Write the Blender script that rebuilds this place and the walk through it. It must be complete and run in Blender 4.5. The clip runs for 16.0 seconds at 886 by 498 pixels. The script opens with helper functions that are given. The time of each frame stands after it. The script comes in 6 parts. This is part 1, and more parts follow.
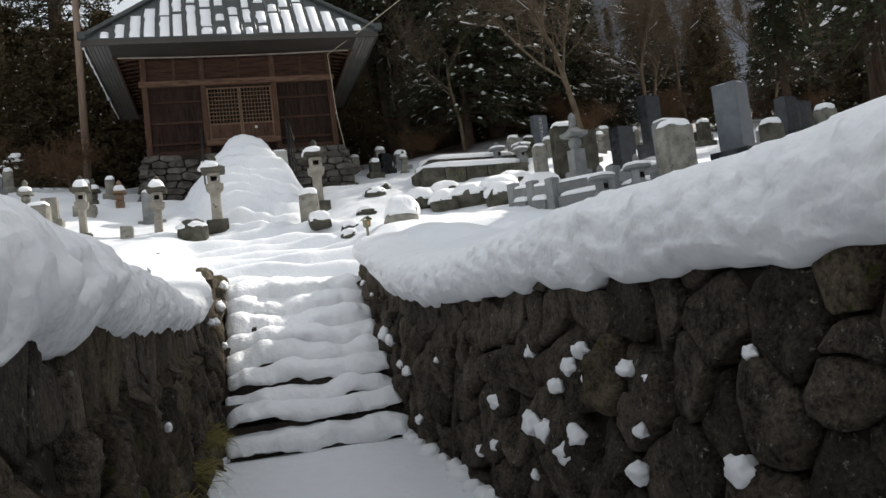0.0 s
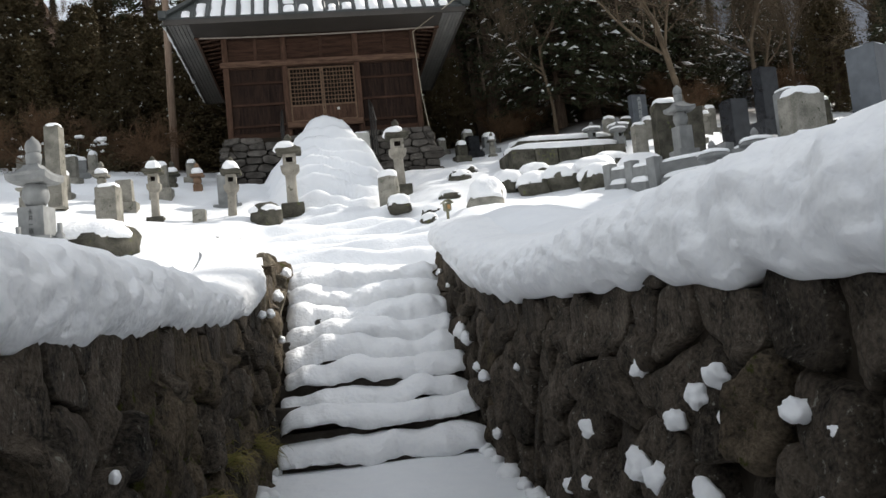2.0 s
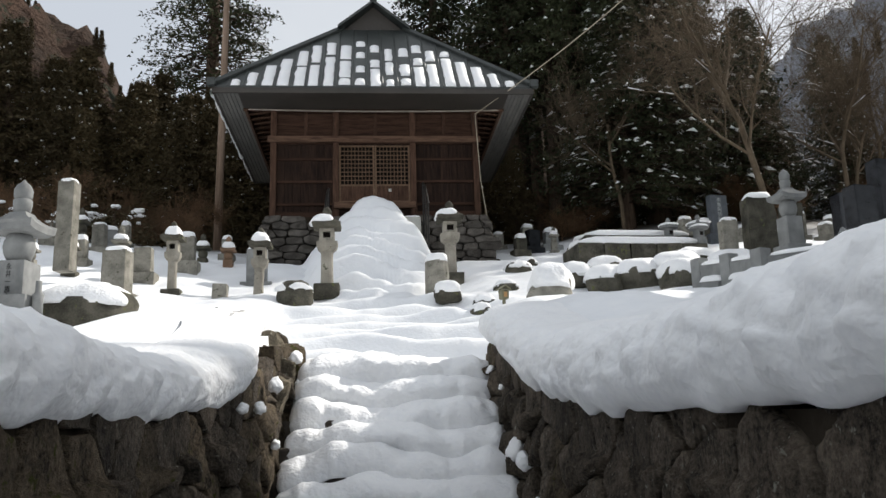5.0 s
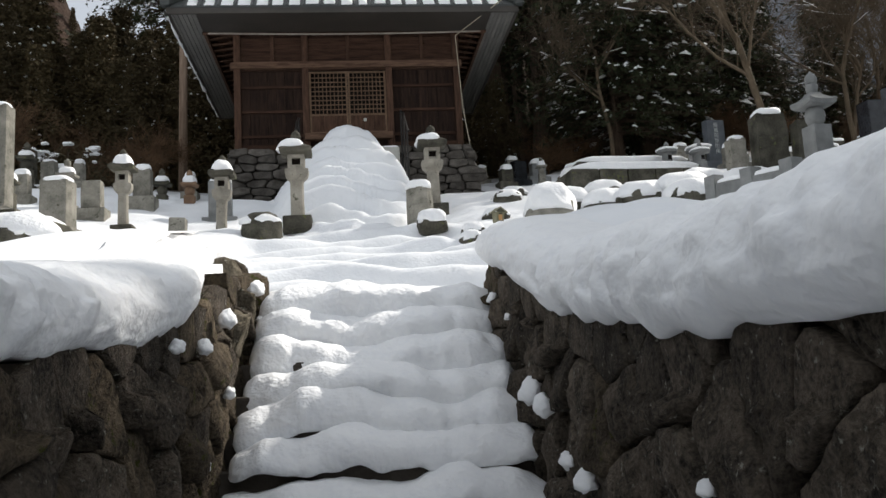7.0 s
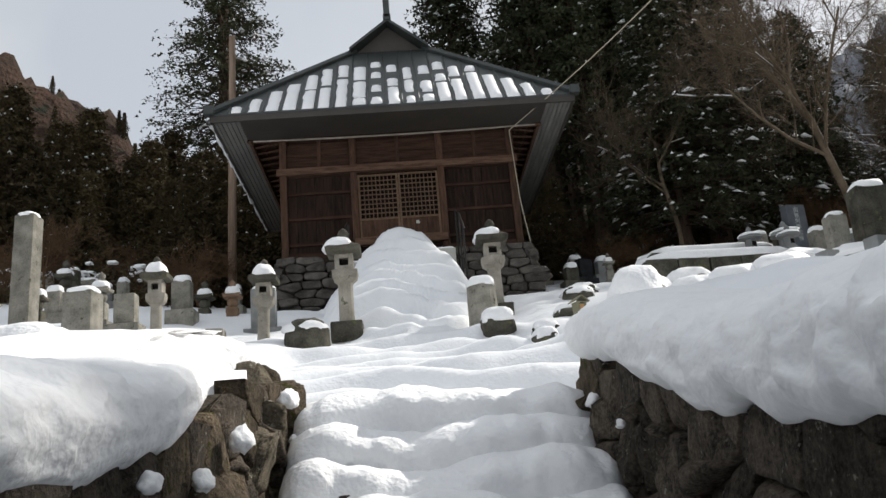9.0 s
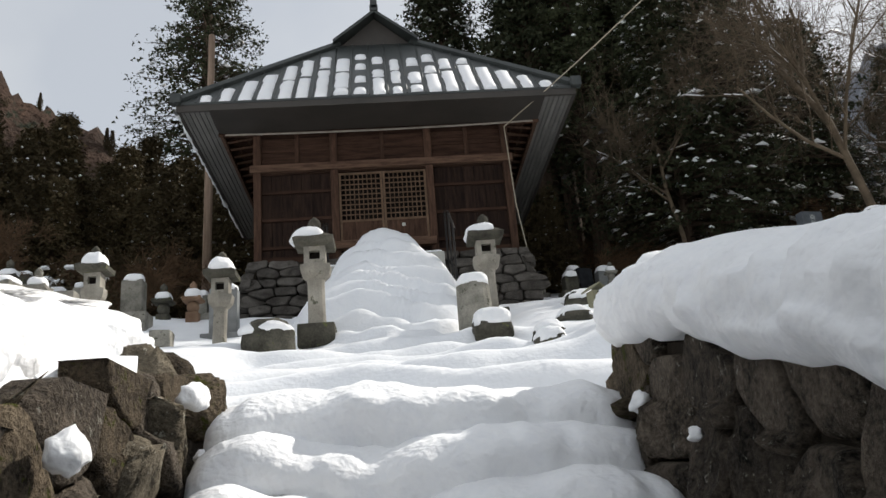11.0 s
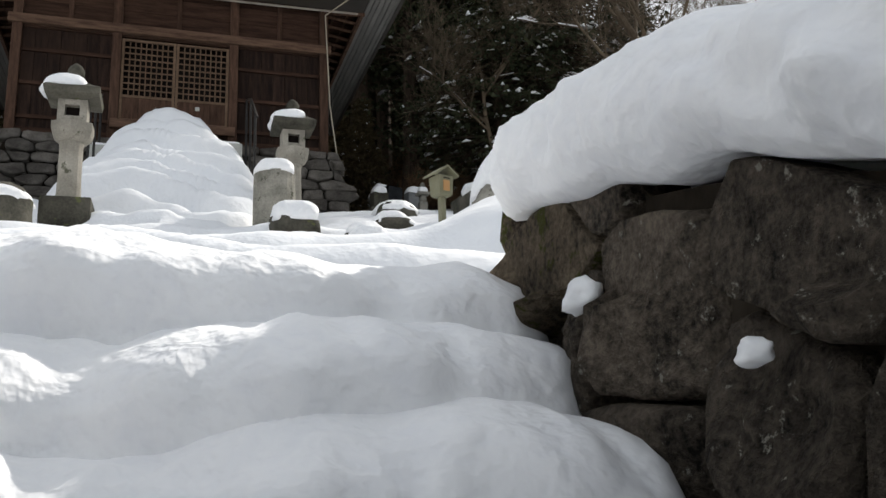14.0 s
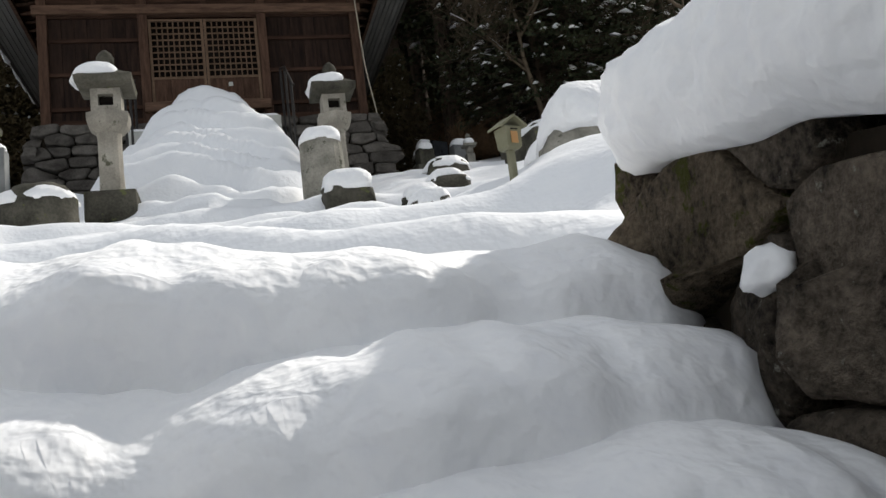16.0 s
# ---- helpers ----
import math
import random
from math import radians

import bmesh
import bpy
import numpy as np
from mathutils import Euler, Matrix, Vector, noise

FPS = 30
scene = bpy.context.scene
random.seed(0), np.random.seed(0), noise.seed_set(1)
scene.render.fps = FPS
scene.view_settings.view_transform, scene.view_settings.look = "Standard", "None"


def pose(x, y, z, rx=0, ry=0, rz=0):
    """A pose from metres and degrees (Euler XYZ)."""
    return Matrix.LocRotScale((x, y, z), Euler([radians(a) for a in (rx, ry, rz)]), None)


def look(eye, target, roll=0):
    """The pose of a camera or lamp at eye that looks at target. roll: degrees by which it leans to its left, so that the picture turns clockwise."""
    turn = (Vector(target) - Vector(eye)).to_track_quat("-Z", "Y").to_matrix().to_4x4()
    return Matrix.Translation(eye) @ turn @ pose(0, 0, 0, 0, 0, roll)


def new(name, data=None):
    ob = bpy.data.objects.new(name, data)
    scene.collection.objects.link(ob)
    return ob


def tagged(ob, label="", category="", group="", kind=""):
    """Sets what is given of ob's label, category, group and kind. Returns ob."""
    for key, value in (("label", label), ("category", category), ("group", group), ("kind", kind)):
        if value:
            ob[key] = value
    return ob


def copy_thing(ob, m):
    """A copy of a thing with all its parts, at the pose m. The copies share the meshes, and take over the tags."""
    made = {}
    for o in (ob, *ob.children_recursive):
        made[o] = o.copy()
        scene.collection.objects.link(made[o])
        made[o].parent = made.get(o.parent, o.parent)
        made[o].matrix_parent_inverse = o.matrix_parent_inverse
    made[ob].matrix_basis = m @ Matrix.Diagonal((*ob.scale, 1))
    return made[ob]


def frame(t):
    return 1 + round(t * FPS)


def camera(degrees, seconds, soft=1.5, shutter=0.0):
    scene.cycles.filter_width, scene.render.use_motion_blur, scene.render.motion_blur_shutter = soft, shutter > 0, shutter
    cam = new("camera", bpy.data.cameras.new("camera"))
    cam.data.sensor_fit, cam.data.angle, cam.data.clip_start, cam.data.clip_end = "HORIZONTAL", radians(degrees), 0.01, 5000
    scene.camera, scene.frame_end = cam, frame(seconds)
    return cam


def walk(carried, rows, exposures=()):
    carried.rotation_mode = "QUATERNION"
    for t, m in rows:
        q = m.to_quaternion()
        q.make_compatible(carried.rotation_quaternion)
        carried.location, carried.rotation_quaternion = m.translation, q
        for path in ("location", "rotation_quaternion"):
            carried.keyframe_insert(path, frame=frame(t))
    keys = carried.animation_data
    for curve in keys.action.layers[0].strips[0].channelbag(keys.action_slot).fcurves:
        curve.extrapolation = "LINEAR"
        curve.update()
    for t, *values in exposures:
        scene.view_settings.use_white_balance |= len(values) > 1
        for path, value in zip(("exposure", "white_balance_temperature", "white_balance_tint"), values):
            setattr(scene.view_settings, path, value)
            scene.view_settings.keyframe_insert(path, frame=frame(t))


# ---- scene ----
cam = camera(55.0, 16.0)
PATH = [
    (0, (0.172, -1.17, 1.942), (0.664, 0.761, 2.113), -6.8),
    (0.5, (0.22, -0.834, 1.999), (0.595, 1.124, 2.158), -7.0),
    (1, (0.39, -0.492, 2.002), (0.64, 1.482, 2.207), -6.6),
    (1.5, (0.49, -0.172, 2.012), (0.697, 1.805, 2.233), -6.4),
    (2, (0.594, 0.226, 2.01), (0.874, 2.199, 2.179), -5.7),
    (2.5, (0.769, 0.597, 2.002), (1.047, 2.57, 2.175), -4.8),
    (3, (0.805, 0.986, 2.061), (1.045, 2.948, 2.367), -3.7),
    (3.2, (0.797, 1.181, 2.085), (1.028, 3.13, 2.472), -3.1),
    (5.3, (0.882, 2.919, 2.017), (1.049, 4.867, 2.44), -1.7),
    (5.5, (0.851, 3.073, 1.998), (1.008, 5.028, 2.394), -1.9),
    (6, (0.777, 3.471, 2.005), (0.936, 5.439, 2.324), -1.8),
    (6.5, (0.882, 3.899, 1.999), (1.079, 5.872, 2.261), -1.6),
    (7, (0.897, 4.291, 2.011), (1.118, 6.257, 2.31), -3.1),
    (7.5, (0.856, 4.696, 2.073), (0.994, 6.645, 2.497), -4.2),
    (8, (0.943, 5.125, 2.099), (1.006, 7.051, 2.635), -3.7),
    (8.5, (0.899, 5.529, 2.127), (0.987, 7.441, 2.707), -4.7),
    (9, (0.895, 5.915, 2.104), (1.003, 7.829, 2.674), -4.9),
    (9.5, (0.939, 6.278, 2.165), (1.086, 8.177, 2.776), -5.0),
    (9.7, (0.943, 6.505, 2.177), (1.124, 8.402, 2.786), -5.5),
    (11.8, (1.05, 8.348, 2.206), (1.162, 10.243, 2.836), -4.1),
    (12, (1.007, 8.481, 2.209), (1.192, 10.381, 2.806), -5.0),
    (12.5, (1.009, 8.779, 2.204), (1.353, 10.669, 2.758), -4.4),
    (13, (1.114, 9.044, 2.23), (1.477, 10.935, 2.772), -4.6),
    (13.5, (1.157, 9.383, 2.19), (1.634, 11.26, 2.686), -3.4),
    (14, (1.116, 9.644, 2.322), (1.72, 11.499, 2.764), -1.9),
    (14.5, (1.092, 9.765, 2.361), (1.585, 11.654, 2.797), -3.9),
    (15, (1.149, 9.964, 2.413), (1.571, 11.872, 2.841), -6.0),
    (15.5, (1.18, 10.059, 2.488), (1.665, 11.967, 2.841), -6.8),
    (16, (1.084, 10.122, 2.513), (1.581, 12.03, 2.849), -7.2),
]
walk(cam, [(t, look(eye, target, roll)) for t, eye, target, roll in PATH], [(0, 0.06), (0.5, 0.30), (1, 0.34), (1.5, 0.31), (3, 0.18), (5.5, 0.08), (8.5, -0.06), (9.5, 0.0), (12.5, -0.11), (13.5, 0.0), (14.5, 0.06), (16, -0.20)])

# ---- world, sun ----
SUN_AZ, SUN_EL = 60.0, 38.0
world = bpy.data.worlds.new("sky")
scene.world = world
world.use_nodes = True
wn, wl = world.node_tree.nodes, world.node_tree.links
sky = wn.new("ShaderNodeTexSky")
sky.sky_type, sky.sun_disc = "NISHITA", False
sky.sun_elevation, sky.sun_rotation = radians(SUN_EL), radians(SUN_AZ)
sky.dust_density, sky.air_density = 3.0, 1.0
cloud = wn.new("ShaderNodeTexNoise")
cloud.inputs["Scale"].default_value, cloud.inputs["Detail"].default_value = 2.2, 5.0
cramp = wn.new("ShaderNodeMapRange")
cramp.inputs[1].default_value, cramp.inputs[2].default_value = 0.40, 0.62
cramp.inputs[3].default_value, cramp.inputs[4].default_value = 0.96, 0.70
cmix = wn.new("ShaderNodeMix")
cmix.data_type = "RGBA"
cmix.inputs["B"].default_value = (5.72, 5.95, 6.2, 1)
wl.new(cloud.outputs["Fac"], cramp.inputs[0])
wl.new(cramp.outputs[0], cmix.inputs["Factor"])
wl.new(sky.outputs[0], cmix.inputs["A"])
wl.new(cmix.outputs["Result"], wn["Background"].inputs[0])
wn["Background"].inputs[1].default_value = 0.125

sun = new("sun", bpy.data.lights.new("sun", "SUN"))
sun.data.energy, sun.data.angle, sun.data.color = 5.5, radians(1.2), (1.0, 0.95, 0.88)
sd = Vector((math.sin(radians(SUN_AZ)) * math.cos(radians(SUN_EL)), math.cos(radians(SUN_AZ)) * math.cos(radians(SUN_EL)), math.sin(radians(SUN_EL))))
sun.matrix_world = look(sd * 60, (0, 0, 0))


# ---- materials ----
def material(name, base, rough=0.8, second=None, scale=4.0, fine=30.0, bump=0.3, dist=0.02, third=None, third_at=0.62, metal=0.0, per_object=0.0, stretch=None, detail=6.0, grit=0.45, span=(0.52, 0.95), sharp=0.5, fleck=1.7):
    """Two scales of noise between base and second, patches of third, and a bump."""
    m = bpy.data.materials.new(name)
    m.use_nodes = True
    n, l = m.node_tree.nodes, m.node_tree.links
    p = n["Principled BSDF"]
    p.inputs["Roughness"].default_value, p.inputs["Metallic"].default_value = rough, metal
    p.inputs["Specular IOR Level"].default_value = 0.5 if rough < 0.7 else 0.12
    co = n.new("ShaderNodeTexCoord")
    src = co.outputs["Object"]
    if stretch:
        mp = n.new("ShaderNodeMapping")
        mp.inputs["Scale"].default_value = stretch
        l.new(src, mp.inputs[0])
        src = mp.outputs[0]
    if per_object:
        info = n.new("ShaderNodeObjectInfo")
        add = n.new("ShaderNodeVectorMath")
        mul = n.new("ShaderNodeMath")
        mul.operation, mul.inputs[1].default_value = "MULTIPLY", 37.0
        l.new(info.outputs["Random"], mul.inputs[0])
        l.new(src, add.inputs[0])
        l.new(mul.outputs[0], add.inputs[1])
        src = add.outputs[0]
    a, b = n.new("ShaderNodeTexNoise"), n.new("ShaderNodeTexNoise")
    a.inputs["Scale"].default_value, a.inputs["Detail"].default_value = scale, detail
    b.inputs["Scale"].default_value, b.inputs["Detail"].default_value = fine, min(detail, 5.0)
    a.inputs["Roughness"].default_value = b.inputs["Roughness"].default_value = sharp
    l.new(src, a.inputs["Vector"])
    l.new(src, b.inputs["Vector"])
    add = n.new("ShaderNodeMath")
    add.operation = "ADD"
    half = n.new("ShaderNodeMath")
    half.operation, half.inputs[1].default_value = "MULTIPLY", grit
    l.new(b.outputs["Fac"], half.inputs[0])
    l.new(a.outputs["Fac"], add.inputs[0])
    l.new(half.outputs[0], add.inputs[1])
    rng = n.new("ShaderNodeMapRange")
    rng.inputs[1].default_value, rng.inputs[2].default_value = span
    l.new(add.outputs[0], rng.inputs[0])
    mix = n.new("ShaderNodeMix")
    mix.data_type = "RGBA"
    mix.inputs["A"].default_value = (*base, 1)
    mix.inputs["B"].default_value = (*(second or base), 1)
    l.new(rng.outputs[0], mix.inputs["Factor"])
    out = mix.outputs["Result"]
    if per_object:
        hsv = n.new("ShaderNodeHueSaturation")
        vr = n.new("ShaderNodeMapRange")
        vr.inputs[3].default_value, vr.inputs[4].default_value = 1 - per_object, 1 + per_object
        l.new(info.outputs["Random"], vr.inputs[0])
        l.new(vr.outputs[0], hsv.inputs["Value"])
        l.new(out, hsv.inputs["Color"])
        out = hsv.outputs[0]
    if third:
        c = n.new("ShaderNodeTexNoise")
        c.inputs["Scale"].default_value, c.inputs["Detail"].default_value, c.inputs["Roughness"].default_value = scale * fleck, 8.0, 0.7
        sh = n.new("ShaderNodeVectorMath")
        sh.inputs[1].default_value = (11.3, 4.7, 8.1)
        l.new(src, sh.inputs[0])
        l.new(sh.outputs[0], c.inputs["Vector"])
        r3 = n.new("ShaderNodeMapRange")
        r3.inputs[1].default_value, r3.inputs[2].default_value = third_at, third_at + 0.05
        l.new(c.outputs["Fac"], r3.inputs[0])
        m3 = n.new("ShaderNodeMix")
        m3.data_type = "RGBA"
        m3.inputs["B"].default_value = (*third, 1)
        l.new(r3.outputs[0], m3.inputs["Factor"])
        l.new(out, m3.inputs["A"])
        out = m3.outputs["Result"]
    l.new(out, p.inputs["Base Color"])
    if bump:
        bp = n.new("ShaderNodeBump")
        bp.inputs["Strength"].default_value, bp.inputs["Distance"].default_value = bump, dist
        l.new(add.outputs[0], bp.inputs["Height"])
        l.new(bp.outputs[0], p.inputs["Normal"])
    return m


SNOW = material("snow", (0.82, 0.83, 0.85), 0.65, (0.87, 0.875, 0.88), 6.0, 24.0, 0.42, 0.04, detail=1.6, grit=0.7)
SNOWROOF = material("roof snow", (0.84, 0.85, 0.87), 0.6, (0.88, 0.88, 0.88), 3.0, 20.0, 0.3, 0.03, detail=1.5)
ROCK = material("wall rock", (0.010, 0.0085, 0.0065), 0.85, (0.140, 0.114, 0.088), 5.0, 40.0, 1.0, 0.05, (0.26, 0.25, 0.21), 0.61, fleck=4.2, per_object=0.4, grit=0.6, span=(0.58, 1.02), sharp=0.68)
ROCKMOSS = material("mossy wall rock", (0.014, 0.011, 0.008), 0.95, (0.15, 0.118, 0.082), 5.0, 40.0, 1.0, 0.05, (0.055, 0.058, 0.012), 0.58, per_object=0.4, grit=0.6, span=(0.58, 1.02), sharp=0.68)
ROCKLICHEN = material("lichened wall rock", (0.022, 0.019, 0.014), 0.9, (0.20, 0.17, 0.125), 6.0, 45.0, 1.0, 0.04, (0.36, 0.35, 0.29), 0.60, per_object=0.25, grit=0.6, span=(0.55, 1.05), fleck=3.5, sharp=0.65)
EARTH = material("dark earth", (0.02, 0.016, 0.012), 0.95, (0.045, 0.036, 0.026), 3.0, 20.0, 0.6, 0.03)
STEPSTONE = material("step stone", (0.03, 0.025, 0.02), 0.9, (0.07, 0.06, 0.05), 3.0, 20.0, 0.6, 0.02)
GRANITE = material("grey granite", (0.155, 0.16, 0.158), 0.75, (0.25, 0.255, 0.25), 5.0, 160.0, 0.15, 0.005, per_object=0.12)
OLDSTONE = material("weathered grey stone", (0.13, 0.125, 0.105), 0.9, (0.30, 0.285, 0.245), 5.0, 45.0, 0.6, 0.012, (0.07, 0.07, 0.05), 0.60, per_object=0.2)
LANTERNSTONE = material("weathered lantern stone", (0.20, 0.185, 0.155), 0.9, (0.36, 0.335, 0.285), 4.0, 60.0, 0.5, 0.012, (0.10, 0.10, 0.07), 0.60, per_object=0.08)
DARKSTONE = material("dark mossy stone", (0.035, 0.034, 0.026), 0.9, (0.12, 0.112, 0.09), 4.0, 40.0, 0.7, 0.015, (0.11, 0.12, 0.05), 0.60, per_object=0.2)
BLACKSTONE = material("polished black granite", (0.012, 0.013, 0.015), 0.18, (0.03, 0.032, 0.036), 6.0, 200.0, 0.0)
SLATESTONE = material("blue grey polished granite", (0.075, 0.085, 0.095), 0.3, (0.12, 0.13, 0.145), 6.0, 200.0, 0.05, 0.002)
REDSTONE = material("reddish brown stone", (0.16, 0.10, 0.065), 0.9, (0.27, 0.18, 0.12), 4.0, 40.0, 0.5, 0.01)
BASESTONE = material("platform stone", (0.045, 0.040, 0.035), 0.9, (0.12, 0.11, 0.097), 4.0, 30.0, 0.7, 0.02, per_object=0.35)
INK = material("dark inscription", (0.03, 0.03, 0.03), 0.8)
PALEINK = material("pale inscription", (0.45, 0.47, 0.45), 0.8)
DARKWOOD = material("weathered dark boards", (0.010, 0.006, 0.005), 0.85, (0.034, 0.020, 0.014), 2.0, 14.0, 0.5, 0.008, (0.062, 0.039, 0.027), 0.67, per_object=0.25, stretch=(9, 9, 1.0))
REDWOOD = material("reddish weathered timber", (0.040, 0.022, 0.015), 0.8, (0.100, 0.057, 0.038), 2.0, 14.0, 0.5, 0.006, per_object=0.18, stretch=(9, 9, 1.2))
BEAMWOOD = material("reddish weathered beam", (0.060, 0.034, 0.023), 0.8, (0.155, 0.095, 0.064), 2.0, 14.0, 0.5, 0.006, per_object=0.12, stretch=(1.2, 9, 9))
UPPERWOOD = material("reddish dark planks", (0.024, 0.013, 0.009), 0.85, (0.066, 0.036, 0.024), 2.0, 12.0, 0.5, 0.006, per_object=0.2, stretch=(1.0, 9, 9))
LATTICEWOOD = material("pale brown lattice wood", (0.11, 0.072, 0.047), 0.85, (0.18, 0.12, 0.08), 4.0, 20.0, 0.3, 0.004, per_object=0.1)
# near-black colour that stands in for the shade inside hollows
HOLLOWSHADE = material("painted shade of hollows", (0.008, 0.006, 0.005), 0.9, (0.014, 0.011, 0.009))
ROOFMETAL = material("dark green grey sheet metal", (0.024, 0.028, 0.027), 0.5, (0.044, 0.050, 0.047), 1.5, 12.0, 0.1, 0.01)
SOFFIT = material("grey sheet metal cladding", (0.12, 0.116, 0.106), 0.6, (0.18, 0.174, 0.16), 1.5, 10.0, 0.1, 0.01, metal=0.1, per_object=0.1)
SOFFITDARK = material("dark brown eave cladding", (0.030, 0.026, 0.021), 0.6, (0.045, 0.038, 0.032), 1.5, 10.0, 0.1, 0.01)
TRIMPALE = material("pale weathered trim", (0.22, 0.19, 0.16), 0.8, (0.34, 0.30, 0.26), 5.0, 30.0, 0.2, 0.004)
IRON = material("dark painted iron", (0.02, 0.02, 0.02), 0.5, (0.04, 0.035, 0.03), 6.0, 60.0, 0.1, 0.003, metal=0.6)
CONCRETE = material("pale concrete", (0.40, 0.40, 0.37), 0.9, (0.52, 0.52, 0.48), 4.0, 60.0, 0.3, 0.006)
POLEWOOD = material("grey brown wooden pole", (0.15, 0.105, 0.075), 0.85, (0.30, 0.22, 0.165), 2.0, 18.0, 0.4, 0.01, stretch=(6, 6, 0.5))
ROPE = material("pale rope", (0.35, 0.31, 0.24), 0.9)
LAMPGREEN = material("olive painted box", (0.15, 0.145, 0.085), 0.6, (0.20, 0.19, 0.12), 6.0, 60.0, 0.1, 0.003)
AMBER = material("amber panel", (0.42, 0.22, 0.08), 0.5, (0.50, 0.28, 0.11), 6.0, 60.0, 0.0)
BARK = material("cedar bark", (0.035, 0.024, 0.017), 0.95, (0.085, 0.060, 0.043), 3.0, 18.0, 0.8, 0.03, stretch=(4, 4, 0.5), per_object=0.25)
BAREBARK = material("bare tree bark", (0.085, 0.065, 0.045), 0.9, (0.17, 0.13, 0.088), 3.0, 20.0, 0.4, 0.01, per_object=0.15)
TWIGS = material("brown twigs", (0.085, 0.052, 0.030), 0.9, (0.17, 0.105, 0.06), 3.0, 20.0, 0.0, per_object=0.2)
GRASS = material("dry grass", (0.20, 0.15, 0.06), 0.9, (0.12, 0.12, 0.03), 3.0, 20.0, 0.0)


def foliage(name, a, b):
    m = bpy.data.materials.new(name)
    m.use_nodes = True
    n, l = m.node_tree.nodes, m.node_tree.links
    p = n["Principled BSDF"]
    p.inputs["Roughness"].default_value = 0.8
    p.inputs["Specular IOR Level"].default_value = 0.15
    geo, info = n.new("ShaderNodeNewGeometry"), n.new("ShaderNodeObjectInfo")
    mix = n.new("ShaderNodeMix")
    mix.data_type = "RGBA"
    mix.inputs["A"].default_value, mix.inputs["B"].default_value = (*a, 1), (*b, 1)
    l.new(geo.outputs["Random Per Island"], mix.inputs["Factor"])
    hsv = n.new("ShaderNodeHueSaturation")
    r = n.new("ShaderNodeMapRange")
    r.inputs[3].default_value, r.inputs[4].default_value = 0.7, 1.3
    l.new(info.outputs["Random"], r.inputs[0])
    l.new(r.outputs[0], hsv.inputs["Value"])
    l.new(mix.outputs["Result"], hsv.inputs["Color"])
    l.new(hsv.outputs[0], p.inputs["Base Color"])
    return m


NEEDLES = foliage("dark cedar foliage", (0.020, 0.026, 0.012), (0.055, 0.060, 0.030))
NEEDLESBROWN = foliage("brownish cedar foliage", (0.038, 0.032, 0.015), (0.085, 0.062, 0.032))
SHRUBLEAF = foliage("reddish brown shrub leaves", (0.075, 0.035, 0.022), (0.14, 0.070, 0.042))


# ---- small building helpers ----
def part(name, bm, mat, parent=None, label="", smooth=False):
    """Links a bmesh as one mesh object, under a thing or a part."""
    me = bpy.data.meshes.new(name)
    bm.to_mesh(me)
    bm.free()
    me.materials.append(mat)
    if smooth:
        me.polygons.foreach_set("use_smooth", [True] * len(me.polygons))
    ob = new(name, me)
    if parent:
        ob.parent = parent
    return tagged(ob, label)


def raw(name, verts, faces, mat, parent=None, label="", smooth=False):
    me = bpy.data.meshes.new(name)
    me.from_pydata(verts, [], faces)
    me.materials.append(mat)
    if smooth:
        me.polygons.foreach_set("use_smooth", [True] * len(me.polygons))
    me.update()
    ob = new(name, me)
    if parent:
        ob.parent = parent
    return tagged(ob, label)


def thing(name, m, label, category, group="", kind=""):
    ob = new(name)
    ob.empty_display_size = 0.2
    ob.matrix_world = m
    return tagged(ob, label, category, group, kind)


def box(x0, x1, y0, y1, z0, z1, bevel=0.0, bm=None):
    bm = bm or bmesh.new()
    r = bmesh.ops.create_cube(bm, size=1.0)
    for v in r["verts"]:
        v.co = Vector(((x0 + x1) / 2 + v.co.x * (x1 - x0), (y0 + y1) / 2 + v.co.y * (y1 - y0), (z0 + z1) / 2 + v.co.z * (z1 - z0)))
    if bevel:
        es = list({e for v in r["verts"] for e in v.link_edges})
        bmesh.ops.bevel(bm, geom=es, offset=bevel, segments=2, affect="EDGES", profile=0.6)
    return bm


def prism(rings, sides=4, turn=45.0, cap=True, bm=None):
    """A stack of rings (z, half width, half depth) with so many sides; the flat sides face x and y for four sides turned by 45."""
    bm = bm or bmesh.new()
    f = 1 / math.cos(math.pi / sides) if sides == 4 else 1.0
    loops = []
    for z, hx, hy in rings:
        loops.append([bm.verts.new((hx * f * math.cos(radians(turn) + 2 * math.pi * k / sides), hy * f * math.sin(radians(turn) + 2 * math.pi * k / sides), z)) for k in range(sides)])
    for a, b in zip(loops, loops[1:]):
        for k in range(sides):
            bm.faces.new((a[k], a[(k + 1) % sides], b[(k + 1) % sides], b[k]))
    if cap:
        bm.faces.new(loops[0][::-1])
        bm.faces.new(loops[-1])
    return bm


def lathe(profile, sides=20):
    return prism([(z, r, r) for z, r in profile], sides, 0.0)


def roughen(bm, amount, scale, seed=0.0):
    for v in bm.verts:
        q = v.co * scale + Vector((seed, seed * 1.7, -seed))
        v.co += Vector((noise.noise(q), noise.noise(q + Vector((9, 0, 0))), noise.noise(q + Vector((0, 9, 0))))) * amount
    return bm


